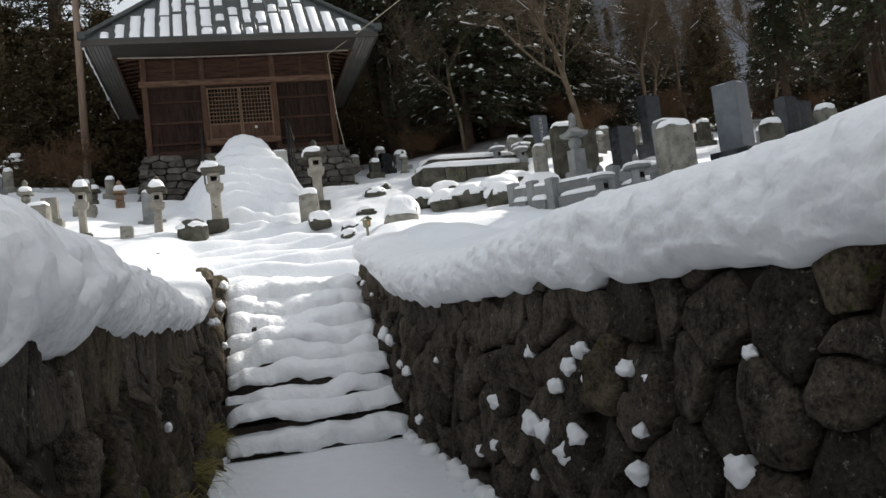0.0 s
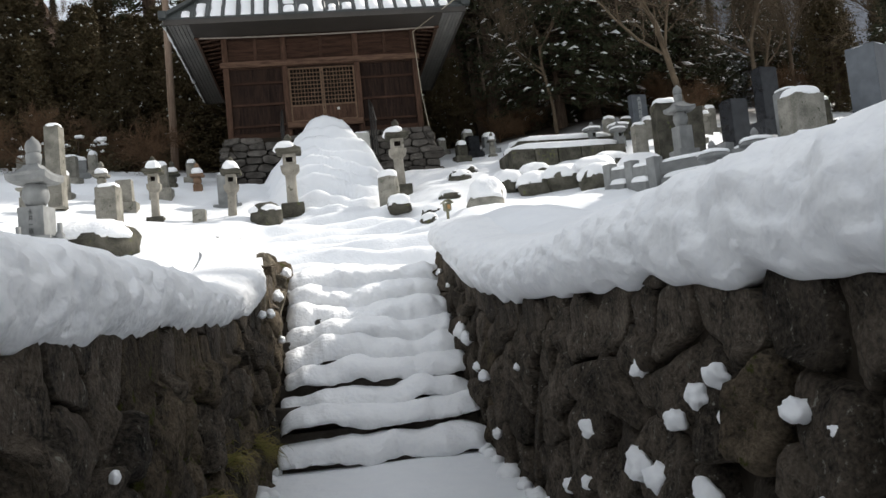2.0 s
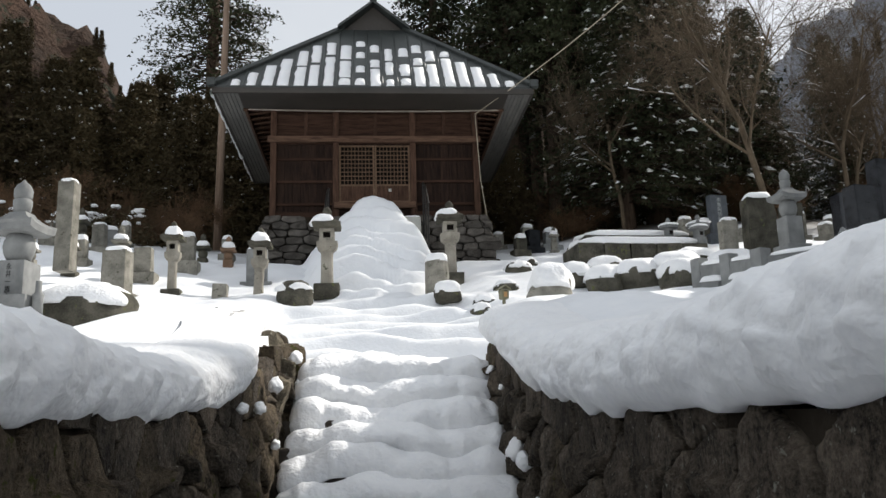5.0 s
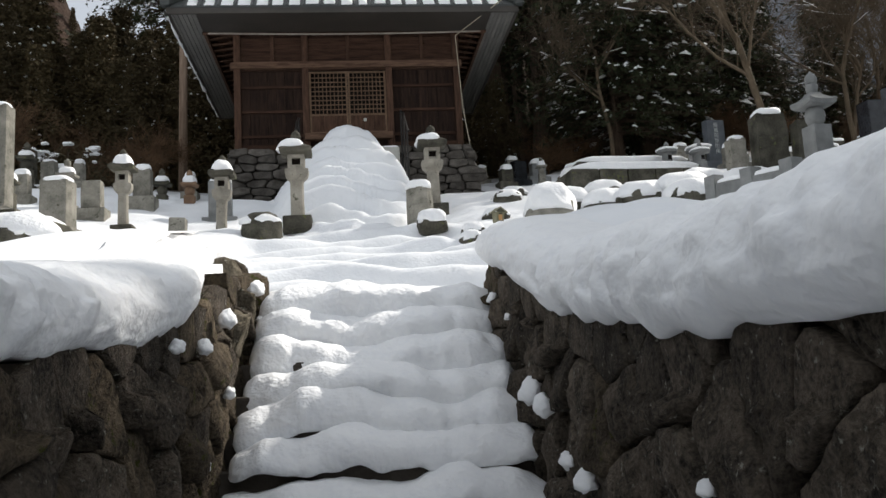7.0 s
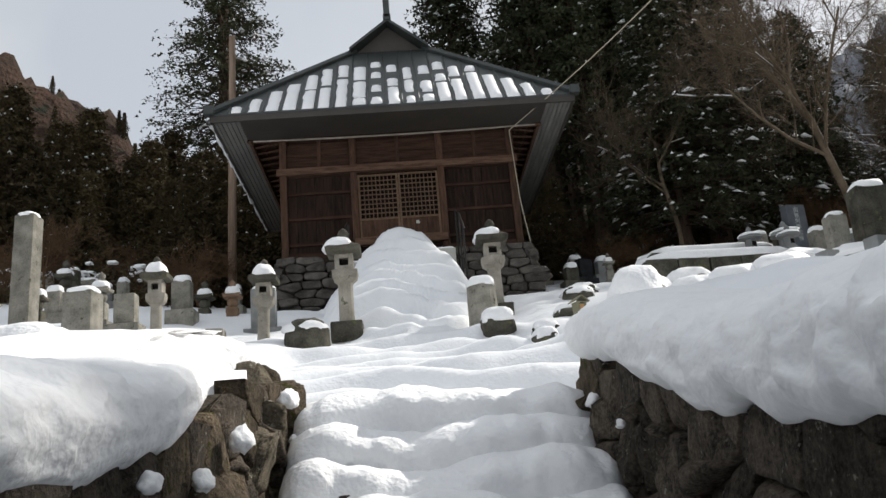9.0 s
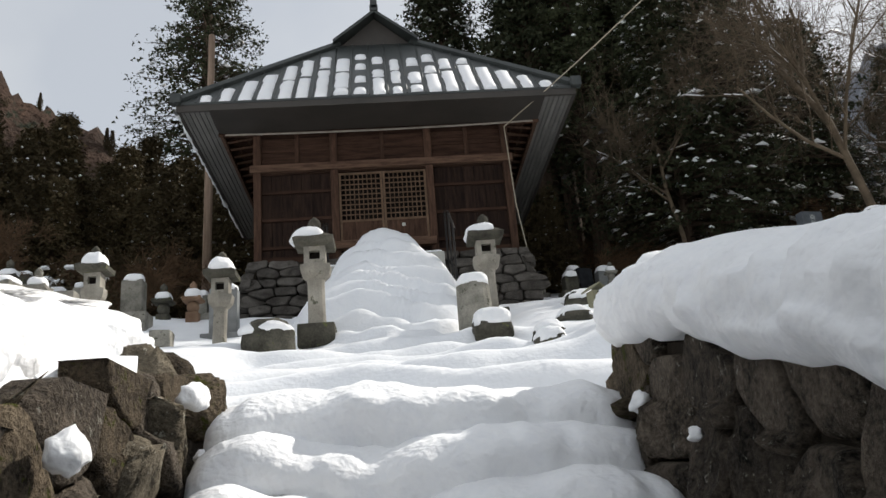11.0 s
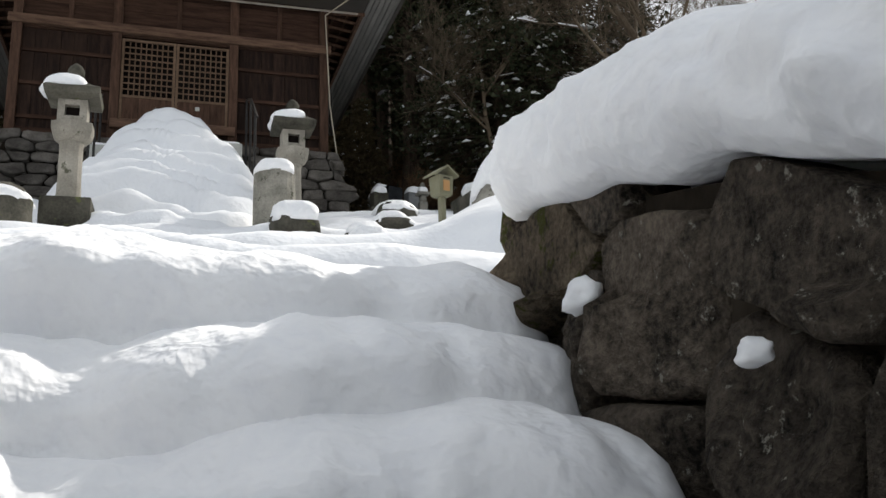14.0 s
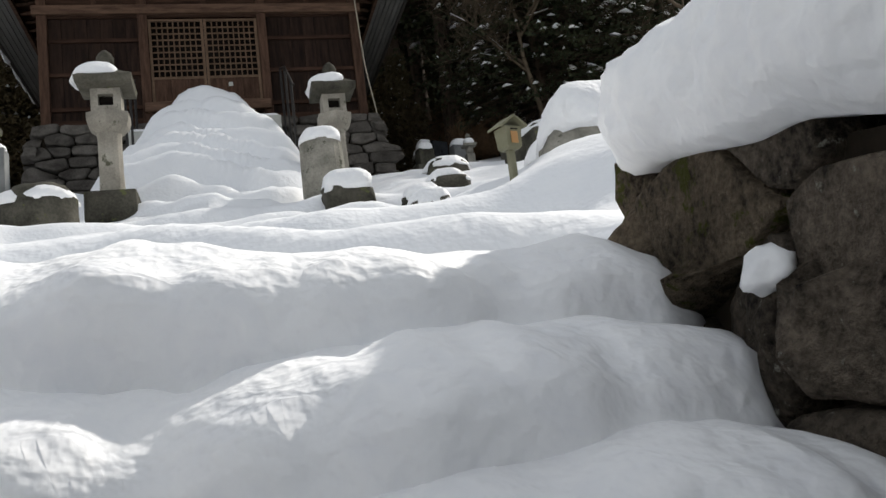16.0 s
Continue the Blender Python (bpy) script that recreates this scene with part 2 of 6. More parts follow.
def snowcap(hx, hy, h, z, seed=0.0, cx=0.0, cy=0.0, power=2.6, lean=0.0, ragged=0.06):
    """A rounded cushion of snow on a top of half size hx, hy."""
    bm = bmesh.new()
    rings, sides = 7, 22
    loops = []
    for k in range(rings):
        t = k / (rings - 1)
        out = (1 - t ** power) ** (1 / power) if t < 1 else 0.0
        loop = []
        for s in range(sides):
            a = 2 * math.pi * s / sides
            c, d = math.cos(a), math.sin(a)
            e = 1 / max(abs(c), abs(d)) ** 0.6
            wob = 1 + ragged * 2 * noise.noise(Vector((c * 1.6 + seed, d * 1.6, t * 1.2 + seed)))
            low = -ragged * h * 2.2 * max(0, noise.noise(Vector((c * 2.2, d * 2.2 + seed, 3)))) if k == 0 else 0
            loop.append(bm.verts.new((cx + hx * c * e * out * wob + lean * t * hx, cy + hy * d * e * out * wob, z + low + h * t * (1 + 0.12 * noise.noise(Vector((c + seed, d, seed)))))))
        loops.append(loop)
        if k == rings - 2:
            break
    top = bm.verts.new((cx + lean * hx, cy, z + h))
    for a, b in zip(loops, loops[1:]):
        for k in range(sides):
            bm.faces.new((a[k], a[(k + 1) % sides], b[(k + 1) % sides], b[k]))
    for k in range(sides):
        bm.faces.new((loops[-1][k], loops[-1][(k + 1) % sides], top))
    bm.faces.new(loops[0][::-1])
    return bm


def tube(a, b, ra, rb, sides=8, bm=None):
    bm = bm or bmesh.new()
    a, b = Vector(a), Vector(b)
    q = (b - a).to_track_quat("Z", "Y").to_matrix()
    loops = [[bm.verts.new(p + q @ Vector((r * math.cos(2 * math.pi * k / sides), r * math.sin(2 * math.pi * k / sides), 0))) for k in range(sides)] for p, r in ((a, ra), (b, rb))]
    for k in range(sides):
        bm.faces.new((loops[0][k], loops[0][(k + 1) % sides], loops[1][(k + 1) % sides], loops[1][k]))
    bm.faces.new(loops[0][::-1])
    bm.faces.new(loops[1])
    return bm


def boulder(size, seed, sub=3, rough=0.22):
    bm = bmesh.new()
    bmesh.ops.create_icosphere(bm, subdivisions=sub, radius=1.0)
    for v in bm.verts:
        d = v.co.normalized()
        k = 1 + rough * noise.noise(d * 1.3 + Vector((seed, 0, 0))) + rough * 0.5 * noise.noise(d * 3.1 + Vector((0, seed, 0))) + rough * 0.2 * noise.noise(d * 8 + Vector((0, seed, 0)))
        for ax in range(3):
            d[ax] = math.copysign(abs(d[ax]) ** 0.75, d[ax])
        v.co = Vector((d.x * size[0], d.y * size[1], d.z * size[2])) * k
    return bm


def crag(size, seed):
    """An angular block: the hull of a few scattered points, its edges knocked off."""
    rr = random.Random(seed)
    bm = bmesh.new()
    for _ in range(13):
        d = Vector((rr.gauss(0, 1), rr.gauss(0, 1), rr.gauss(0, 1))).normalized()
        for ax in range(3):
            d[ax] = math.copysign(abs(d[ax]) ** 0.6, d[ax])
        bm.verts.new((d.x * size[0], d.y * size[1], d.z * size[2]))
    bmesh.ops.convex_hull(bm, input=bm.verts[:])
    bmesh.ops.delete(bm, geom=[v for v in bm.verts if not v.link_faces], context="VERTS")
    bmesh.ops.bevel(bm, geom=bm.edges[:], offset=min(size) * 0.10, segments=2, affect="EDGES")
    bmesh.ops.triangulate(bm, faces=bm.faces[:])
    bmesh.ops.subdivide_edges(bm, edges=[e for e in bm.edges if e.calc_length() > 0.05], cuts=3, use_grid_fill=True)
    roughen(bm, 0.028, 7.0, seed)
    roughen(bm, 0.012, 22.0, seed + 3)
    for f in bm.faces:
        f.smooth = True
    return bm


# ---- the lie of the land ----
XR, YTOP = 2.20, 12.35
BASE_Y = (-60, -10, 0, 5, 8, 10, 12.4, 14, 17, 19.3, 23.5, 27, 32, 40, 60, 100, 200, 500)
BASE_Z = (0.8, 1.9, 2.15, 2.42, 2.62, 2.72, 2.84, 3.22, 4.00, 4.62, 5.95, 7.0, 8.2, 9.3, 13.0, 24, 40, 60)
TOP_Y = (-20, 0, 3.4, 5.6, 7.5, 8.3, 9.2, 10.0, 11.0, 12.4, 14, 20)
TOP_R = (1.88, 2.00, 2.10, 2.14, 2.17, 2.24, 2.38, 2.57, 2.88, 3.11, 3.5, 5.0)
TOP_L = (1.88, 1.98, 2.10, 2.15, 2.19, 2.24, 2.36, 2.54, 2.82, 3.10, 3.45, 5.0)
RAMP_Y = (18.8, 20.0, 21.2, 22.5, 23.6, 24.5, 25.2, 25.8)
RAMP_Z = (4.55, 5.1, 5.7, 6.45, 7.25, 7.88, 8.15, 8.22)


WALL_Y = (-10, 2, 8, 9.5, 12.4, 20)
WALL_X = (-0.34, -0.28, -0.26, -0.13, 0.0, 0.0)


def xl(y):
    """Where the face of the wall on the one side runs; the other keeps to XR."""
    return float(np.interp(y, WALL_Y, WALL_X))


def smooth(a, b, t):
    t = min(1.0, max(0.0, (t - a) / (b - a)))
    return t * t * (3 - 2 * t)


def floor_z(y):
    """The snow on the path between the walls, up to the foot of the stairs."""
    return 0.175 + 0.047 * y


def stair_z(y):
    return max(floor_z(y), 0.57 + 0.735 * (y - 9.3))


def fbm(x, y, s):
    return noise.noise(Vector((x * s, y * s, 0.3))) + 0.5 * noise.noise(Vector((x * s * 2.1, y * s * 2.1, 4.2)))


def bank_top(dx, y, side):
    """The snow over the wall's top, dx metres in from its face."""
    top = float(np.interp(y, TOP_Y, TOP_R if side > 0 else TOP_L))
    thick = float(np.interp(y, (0, 8, 10, 12.4), (0.33, 0.35, 0.26, 0.26))) if side > 0 else 0.32
    slope = float(np.interp(y, (8.5, 10.5), (0.27, 0.225))) if side > 0 else 0.11
    return top + thick + slope * min(dx, 2.2) + 0.05 * fbm(side * 7 + dx, y, 0.8)


def land(x, y):
    """The snow surface outside the path between the walls."""
    z = float(np.interp(y, BASE_Y, BASE_Z))
    z += float(np.interp(y, (10, 14, 18, 22, 28, 33, 45), (0.17, 0.14, 0.075, 0.06, 0.06, 0.14, 0.10))) * min(max(0.0, x - 3.0), 9.0) + 0.10 * min(max(0.0, -2.0 - x), 8.0)
    z += 0.24 * smooth(1.35, 2.3, abs(x - 1.1)) * smooth(12.9, 14.2, y) * (1 - smooth(23, 26, y))
    z += 0.24 * math.exp(-((x - 3.2) / 0.9) ** 2 - ((y - 14.4) / 1.2) ** 2)
    z -= 0.55 * math.exp(-((x + 2.8) / 0.8) ** 2 - ((y - 14.2) / 0.8) ** 2)
    z -= 0.22 * math.exp(-((x - 5.4) / 1.3) ** 2 - ((y - 17.8) / 1.6) ** 2)
    z += 0.17 * math.exp(-((x - 2.5) / 0.6) ** 2 - ((y - 18.5) / 0.7) ** 2)
    near = smooth(-40, -8, x) * (1 - smooth(14, 40, x)) * (1 - smooth(30, 50, y))
    z += (0.10 * fbm(x, y, 0.55) + 0.045 * fbm(x + 20, y, 1.7)) * near
    z += 2.5 * fbm(x, y, 0.03) * smooth(45, 120, abs(x) + max(0, y - 20))
    if y < 15.5:
        f = 1 - smooth(12.35, 13.4, y + 0.25 * max(0.0, x - XR))
        for side, dx in ((1, x - XR), (-1, xl(y) - x)):
            if dx > -0.7:
                w = f * (1 - smooth(1.0, 2.8, dx)) * (smooth(-0.1, 0.45, dx) if y > YTOP else 1.0)
                if w > 0:
                    z = z * (1 - w) + bank_top(max(dx, 0), y, side) * w
    if 12.0 < y < 20.2 and -1.2 < x < 3.4:
        w = smooth(-1.1, -0.1, x) * (1 - smooth(2.2, 3.2, x)) * (1 - smooth(19.3, 20.1, y))
        s = (y - YTOP) / 0.93 + 0.55 * noise.noise(Vector((x * 0.6, y * 0.2, 7.0))) + 0.05 * (x - 1)
        fr = s - math.floor(s)
        z += w * (0.46 * (smooth(0.0, 0.44, fr) - fr) * smooth(12.4, 13.0, y) - 0.15 + 0.08 * noise.noise(Vector((x * 1.1, y * 0.9, 21.0))))
    if 18.5 < y < 26.2:
        rz = float(np.interp(y, RAMP_Y, RAMP_Z))
        s = y / 0.72 + 0.9 * noise.noise(Vector((x * 0.9, y * 0.4, 2.0))) + 0.15 * x
        fr = s - math.floor(s)
        ledge = smooth(0.0, 0.38, fr) - fr
        amp = float(np.interp(y, (19, 20.5, 24.6, 25.3), (0.30, 0.66, 0.62, 0.08)))
        rz += amp * ledge + 0.09 * fbm(x, y, 1.3) + 0.05 * noise.noise(Vector((x * 4.0, y * 4.0, 3.0)))
        dx = x - 1.0 - 0.06 * math.sin(y * 2)
        half = float(np.interp(y, (19, 22, 24, 25, 26), (1.10, 0.96, 0.50, 0.18, 0.12))) + (0.22 * ledge if dx > 0 else 0.08 * ledge) + 0.12 * noise.noise(Vector((x * 0.3, y * 1.7, 8.0)))
        out = max(0.0, abs(dx) - half)
        fall = float(np.interp(y, (19, 22, 24, 26), (0.9, 1.3, 1.15, 1.0))) * (1.0 if dx < 0 else 1.35)
        groove = 0.05 * math.exp(-((x - 1.05 - 0.14 * math.sin(y * 3.1)) / 0.10) ** 2)
        z = max(z, rz - groove - 0.16 * min(1.0, abs(dx) / half) ** 2 - fall * out * min(1.0, 0.35 + out * 1.5))
    return z


def ground_z(x, y):
    if y < YTOP and xl(y) - 0.16 < x < XR + 0.16:
        return min(floor_z(y), 3.0) if y < 9.34 else stair_z(y) - 0.35
    z = land(x, y)
    if y < YTOP:
        dx = x - XR if x > 1 else xl(y) - x
        if x < 1 and y > 9.5:
            z -= 0.28 * (1 - smooth(0.45, 0.80, dx))
        elif dx < 0.55:
            z -= 0.30 * (1 - smooth(0.25, 0.55, dx))
    return z


def spread(lo, hi, step, far_lo, far_hi, grow=1.13):
    c = list(np.arange(lo, hi + step / 2, step))
    d, p = step, c[-1]
    while p < far_hi:
        d *= grow
        p += d
        c.append(p)
    d, p = step, c[0]
    while p > far_lo:
        d *= grow
        p -= d
        c.insert(0, p)
    return c


SNOWY = bpy.data.materials.new("snowy ground")


def snowy_ground():
    """Snow, with bare leaf litter under the woods behind the hall."""
    SNOWY.use_nodes = True
    n, l = SNOWY.node_tree.nodes, SNOWY.node_tree.links
    p = n["Principled BSDF"]
    p.inputs["Roughness"].default_value = 0.65
    co, sep = n.new("ShaderNodeTexCoord"), n.new("ShaderNodeSeparateXYZ")
    l.new(co.outputs["Object"], sep.inputs[0])
    big, fine, grain = (n.new("ShaderNodeTexNoise") for _ in range(3))
    for t, s, d in ((big, 0.25, 6.0), (fine, 5.0, 1.5), (grain, 24.0, 1.5)):
        t.inputs["Scale"].default_value, t.inputs["Detail"].default_value = s, d
        l.new(co.outputs["Object"], t.inputs["Vector"])
    wob = n.new("ShaderNodeMath")
    wob.operation, wob.inputs[1].default_value = "MULTIPLY_ADD", 9.0
    l.new(big.outputs["Fac"], wob.inputs[0])
    l.new(sep.outputs["Y"], wob.inputs[2])
    edge = n.new("ShaderNodeMapRange")
    edge.inputs[1].default_value, edge.inputs[2].default_value = 33.0, 36.5
    l.new(wob.outputs[0], edge.inputs[0])
    litter = n.new("ShaderNodeMix")
    litter.data_type = "RGBA"
    litter.inputs["A"].default_value, litter.inputs["B"].default_value = (0.022, 0.016, 0.011, 1), (0.06, 0.042, 0.028, 1)
    l.new(fine.outputs["Fac"], litter.inputs["Factor"])
    white = n.new("ShaderNodeMix")
    white.data_type = "RGBA"
    white.inputs["A"].default_value, white.inputs["B"].default_value = (0.79, 0.81, 0.84, 1), (0.86, 0.87, 0.88, 1)
    l.new(fine.outputs["Fac"], white.inputs["Factor"])
    mix = n.new("ShaderNodeMix")
    mix.data_type = "RGBA"
    l.new(edge.outputs[0], mix.inputs["Factor"])
    l.new(white.outputs["Result"], mix.inputs["A"])
    l.new(litter.outputs["Result"], mix.inputs["B"])
    l.new(mix.outputs["Result"], p.inputs["Base Color"])
    add = n.new("ShaderNodeMath")
    add.operation, add.inputs[1].default_value = "MULTIPLY_ADD", 0.35
    l.new(grain.outputs["Fac"], add.inputs[0])
    l.new(fine.outputs["Fac"], add.inputs[2])
    bp = n.new("ShaderNodeBump")
    bp.inputs["Strength"].default_value, bp.inputs["Distance"].default_value = 0.40, 0.04
    l.new(add.outputs[0], bp.inputs["Height"])
    l.new(bp.outputs[0], p.inputs["Normal"])


snowy_ground()


def make_ground():
    xs = sorted(spread(-6.0, 10.0, 0.085, -420, 420))
    ys = sorted(spread(-4.0, 26.5, 0.055, -160, 420) + [YTOP - 0.004, YTOP + 0.004])
    verts = [(x, y, ground_z(x, y)) for y in ys for x in xs]
    w = len(xs)
    faces = [(j * w + i, j * w + i + 1, (j + 1) * w + i + 1, (j + 1) * w + i) for j in range(len(ys) - 1) for i in range(w - 1)]
    tagged(raw("ground", verts, faces, SNOWY, smooth=True), "deep soft white snow over sloping ground", "ground", kind="structure")


make_ground()


# ---- snow banks over the retaining walls ----
def snow_bank(side):
    lip = ((0.62, 1.0), (0.48, 1.0), (0.34, 0.985), (0.22, 0.95), (0.11, 0.89), (0.02, 0.80), (-0.05, 0.69), (-0.09, 0.57), (-0.11, 0.44), (-0.115, 0.31), (-0.10, 0.18), (-0.07, 0.08), (-0.02, 0.0), (0.10, 0.0), (0.22, 0.05))
    fine = np.linspace(0, len(lip) - 1, 3 * len(lip) - 2)
    lip = tuple(zip(*(np.interp(fine, range(len(lip)), [q[i] for q in lip]).tolist() for i in (0, 1))))
    ys = np.arange(-6.0, YTOP + 0.25, 0.04)
    verts = []
    for y in ys:
        top = float(np.interp(y, TOP_Y, TOP_R if side > 0 else TOP_L))
        crest = bank_top(0.6, min(y, YTOP), side) + 0.012
        sag = 0.075 * noise.noise(Vector((y * 1.3, side * 3.0, 0))) + 0.05 * noise.noise(Vector((y * 3.7, side, 5))) + 0.015
        tuck = 0.09 * smooth(YTOP - 0.75, YTOP + 0.2, y) if side > 0 else 0.52 * smooth(YTOP - 3.0, YTOP - 0.6, y) * (0.8 + 0.6 * noise.noise(Vector((y * 2.2, 0, 9))))
        t = min(1.0, max(0.0, (y - YTOP + 0.22) / 0.44))
        tuck += 0.34 * (1 - math.sqrt(1 - t * t))
        for k, (dx, f) in enumerate(lip):
            low = top - (sag + 0.02) * (1 - f)
            z = low + f * (crest - low)
            push = 0.035 * noise.noise(Vector((y * 1.1, z * 1.6, side * 5)))
            for s, a in ((3.0, 0.028), (6.5, 0.028), (11.0, 0.026), (19.0, 0.016)):
                push += a * noise.noise(Vector((y * s, z * s * 1.1, side * 5)))
            push += 0.05 * noise.noise(Vector((y * 5.5, z * 0.9, side * 9))) * (1 - smooth(0.25, 0.75, f))
            bump = push * smooth(0.0, 0.2, f) * (1 - smooth(0.9, 1.0, f))
            d = dx + (-0.03 if side > 0 else 0.03) - bump + (tuck if f < 0.96 else tuck * 0.4)
            verts.append(((XR + d) if side > 0 else (xl(y) - d), y, z + (0.6 * bump if f < 0.9 else 0)))
    n = len(lip)
    faces = []
    for j in range(len(ys) - 1):
        for k in range(n - 1):
            q = (j * n + k, j * n + k + 1, (j + 1) * n + k + 1, (j + 1) * n + k)
            faces.append(q if side > 0 else q[::-1])
    faces.append(tuple(range(len(verts) - n, len(verts))))
    tagged(raw("snow_bank", verts, faces, SNOW, smooth=True), "thick overhanging bank of white snow on a stone wall", "snow bank", kind="structure")


snow_bank(1)
snow_bank(-1)


# ---- stairs ----
RISE, RUN, STEPS = 0.2483, 0.339, 9


def make_stairs():
    stairs = thing("stone_staircase", pose(0, 0, 0), "steep flight of rough stone steps buried in snow", "staircase", kind="structure")
    for i in range(STEPS):
        y0, zt = 9.32 + RUN * i, 0.60 + RISE * (i + 1)
        bm = box(xl(y0) - 0.05, XR + 0.05, y0, y0 + 0.62, zt - 0.42, zt - 0.13, 0.03)
        bmesh.ops.subdivide_edges(bm, edges=[e for e in bm.edges if e.calc_length() > 1.0], cuts=14)
        part("step", roughen(bm, 0.03, 3.0, i * 3.1), STEPSTONE, stairs)
    nx = 84
    for i in range(STEPS):
        y0, zt = 9.32 + RUN * i, 0.60 + RISE * (i + 1)
        a, b = xl(y0) + 0.08 + 0.10 * abs(noise.noise(Vector((i * 1.9, 3, 0)))), XR + 0.04 - 0.10 * abs(noise.noise(Vector((i * 2.3, 8, 0))))
        verts, rows = [], 13
        for k in range(nx):
            x = a + (b - a) * k / (nx - 1)
            e = min(k, nx - 1 - k) / (nx - 1) * (b - a)
            end = (1 - (1 - min(1.0, e / 0.26)) ** 2.2) ** 0.5 if e > 0 else 0.0
            wave = 0.02 + 0.13 * noise.noise(Vector((x * 1.15 + i * 0.9, i * 1.3, 1.0))) + 0.06 * noise.noise(Vector((x * 2.9, i * 2.0, 2.0)))
            front = 0.16 * noise.noise(Vector((x * 1.1, i * 1.7, 6.0))) + 0.04 * noise.noise(Vector((x * 5.0, i * 1.7, 2.0)))
            d = (0.215 if i < 4 else 0.30 if i < 6 else 0.36) + 0.18 * noise.noise(Vector((x * 1.5, i * 1.37, 11.0))) + 0.03 * noise.noise(Vector((x * 7, i, 4.0)))
            d = max(0.15, d) * (0.35 + 0.65 * end)
            t, back = zt + (-0.02 if i == STEPS - 1 else 0.0) + wave * end - 0.11 * (1 - end), 0.15 * (1 - end)
            for yy, zz in ((0.64, -0.03), (0.46, 0.035), (0.30, 0.045), (0.17, 0.040), (0.09, 0.022), (0.02, -0.010), (-0.055, -0.050), (-0.105, -0.105), (-0.125, -0.16)):
                q = Vector((x * 6, (y0 + yy) * 6, (t + zz) * 6))
                lump = 0.036 * noise.noise(q * 0.7) + 0.024 * noise.noise(q * 1.6)
                f = max(0.0, min(1.0, (0.2 - yy) / 0.3))
                verts.append((x, y0 + yy - (front * f) * end - lump * f * end + back * f, t + (zz if zz > -0.06 else max(zz, -d)) + lump * 0.8))
            verts.append((x, y0 - 0.11 - front * end + back, t - d * 0.93))
            verts.append((x, y0 - 0.07 - front * end + back, t - d))
            verts.append((x, y0 + 0.05, t - d))
            verts.append((x, y0 + 0.16, t - 0.12))
        faces = [(k * rows + r, k * rows + r + 1, (k + 1) * rows + r + 1, (k + 1) * rows + r) for k in range(nx - 1) for r in range(rows - 1)]
        faces += [tuple(range(rows))[::-1], tuple(range((nx - 1) * rows, nx * rows))]
        raw("snow_cushion", verts, faces, SNOW, stairs, "rounded cushion of fresh snow on a step", smooth=True)


make_stairs()


# ---- the hall ----
HX, HW, HF, HB = 1.065, 2.86, 25.84, 31.30      # centre, half width, front and back of the walls
ZS, ZB, ZT = 8.02, 10.14, 11.22                 # sill, underside of the long beam, top of the wall
EO, ZE = 1.45, 11.10                            # overhang and height of the eaves
EX, EF, EB = HW + EO, HF - EO, HB + EO


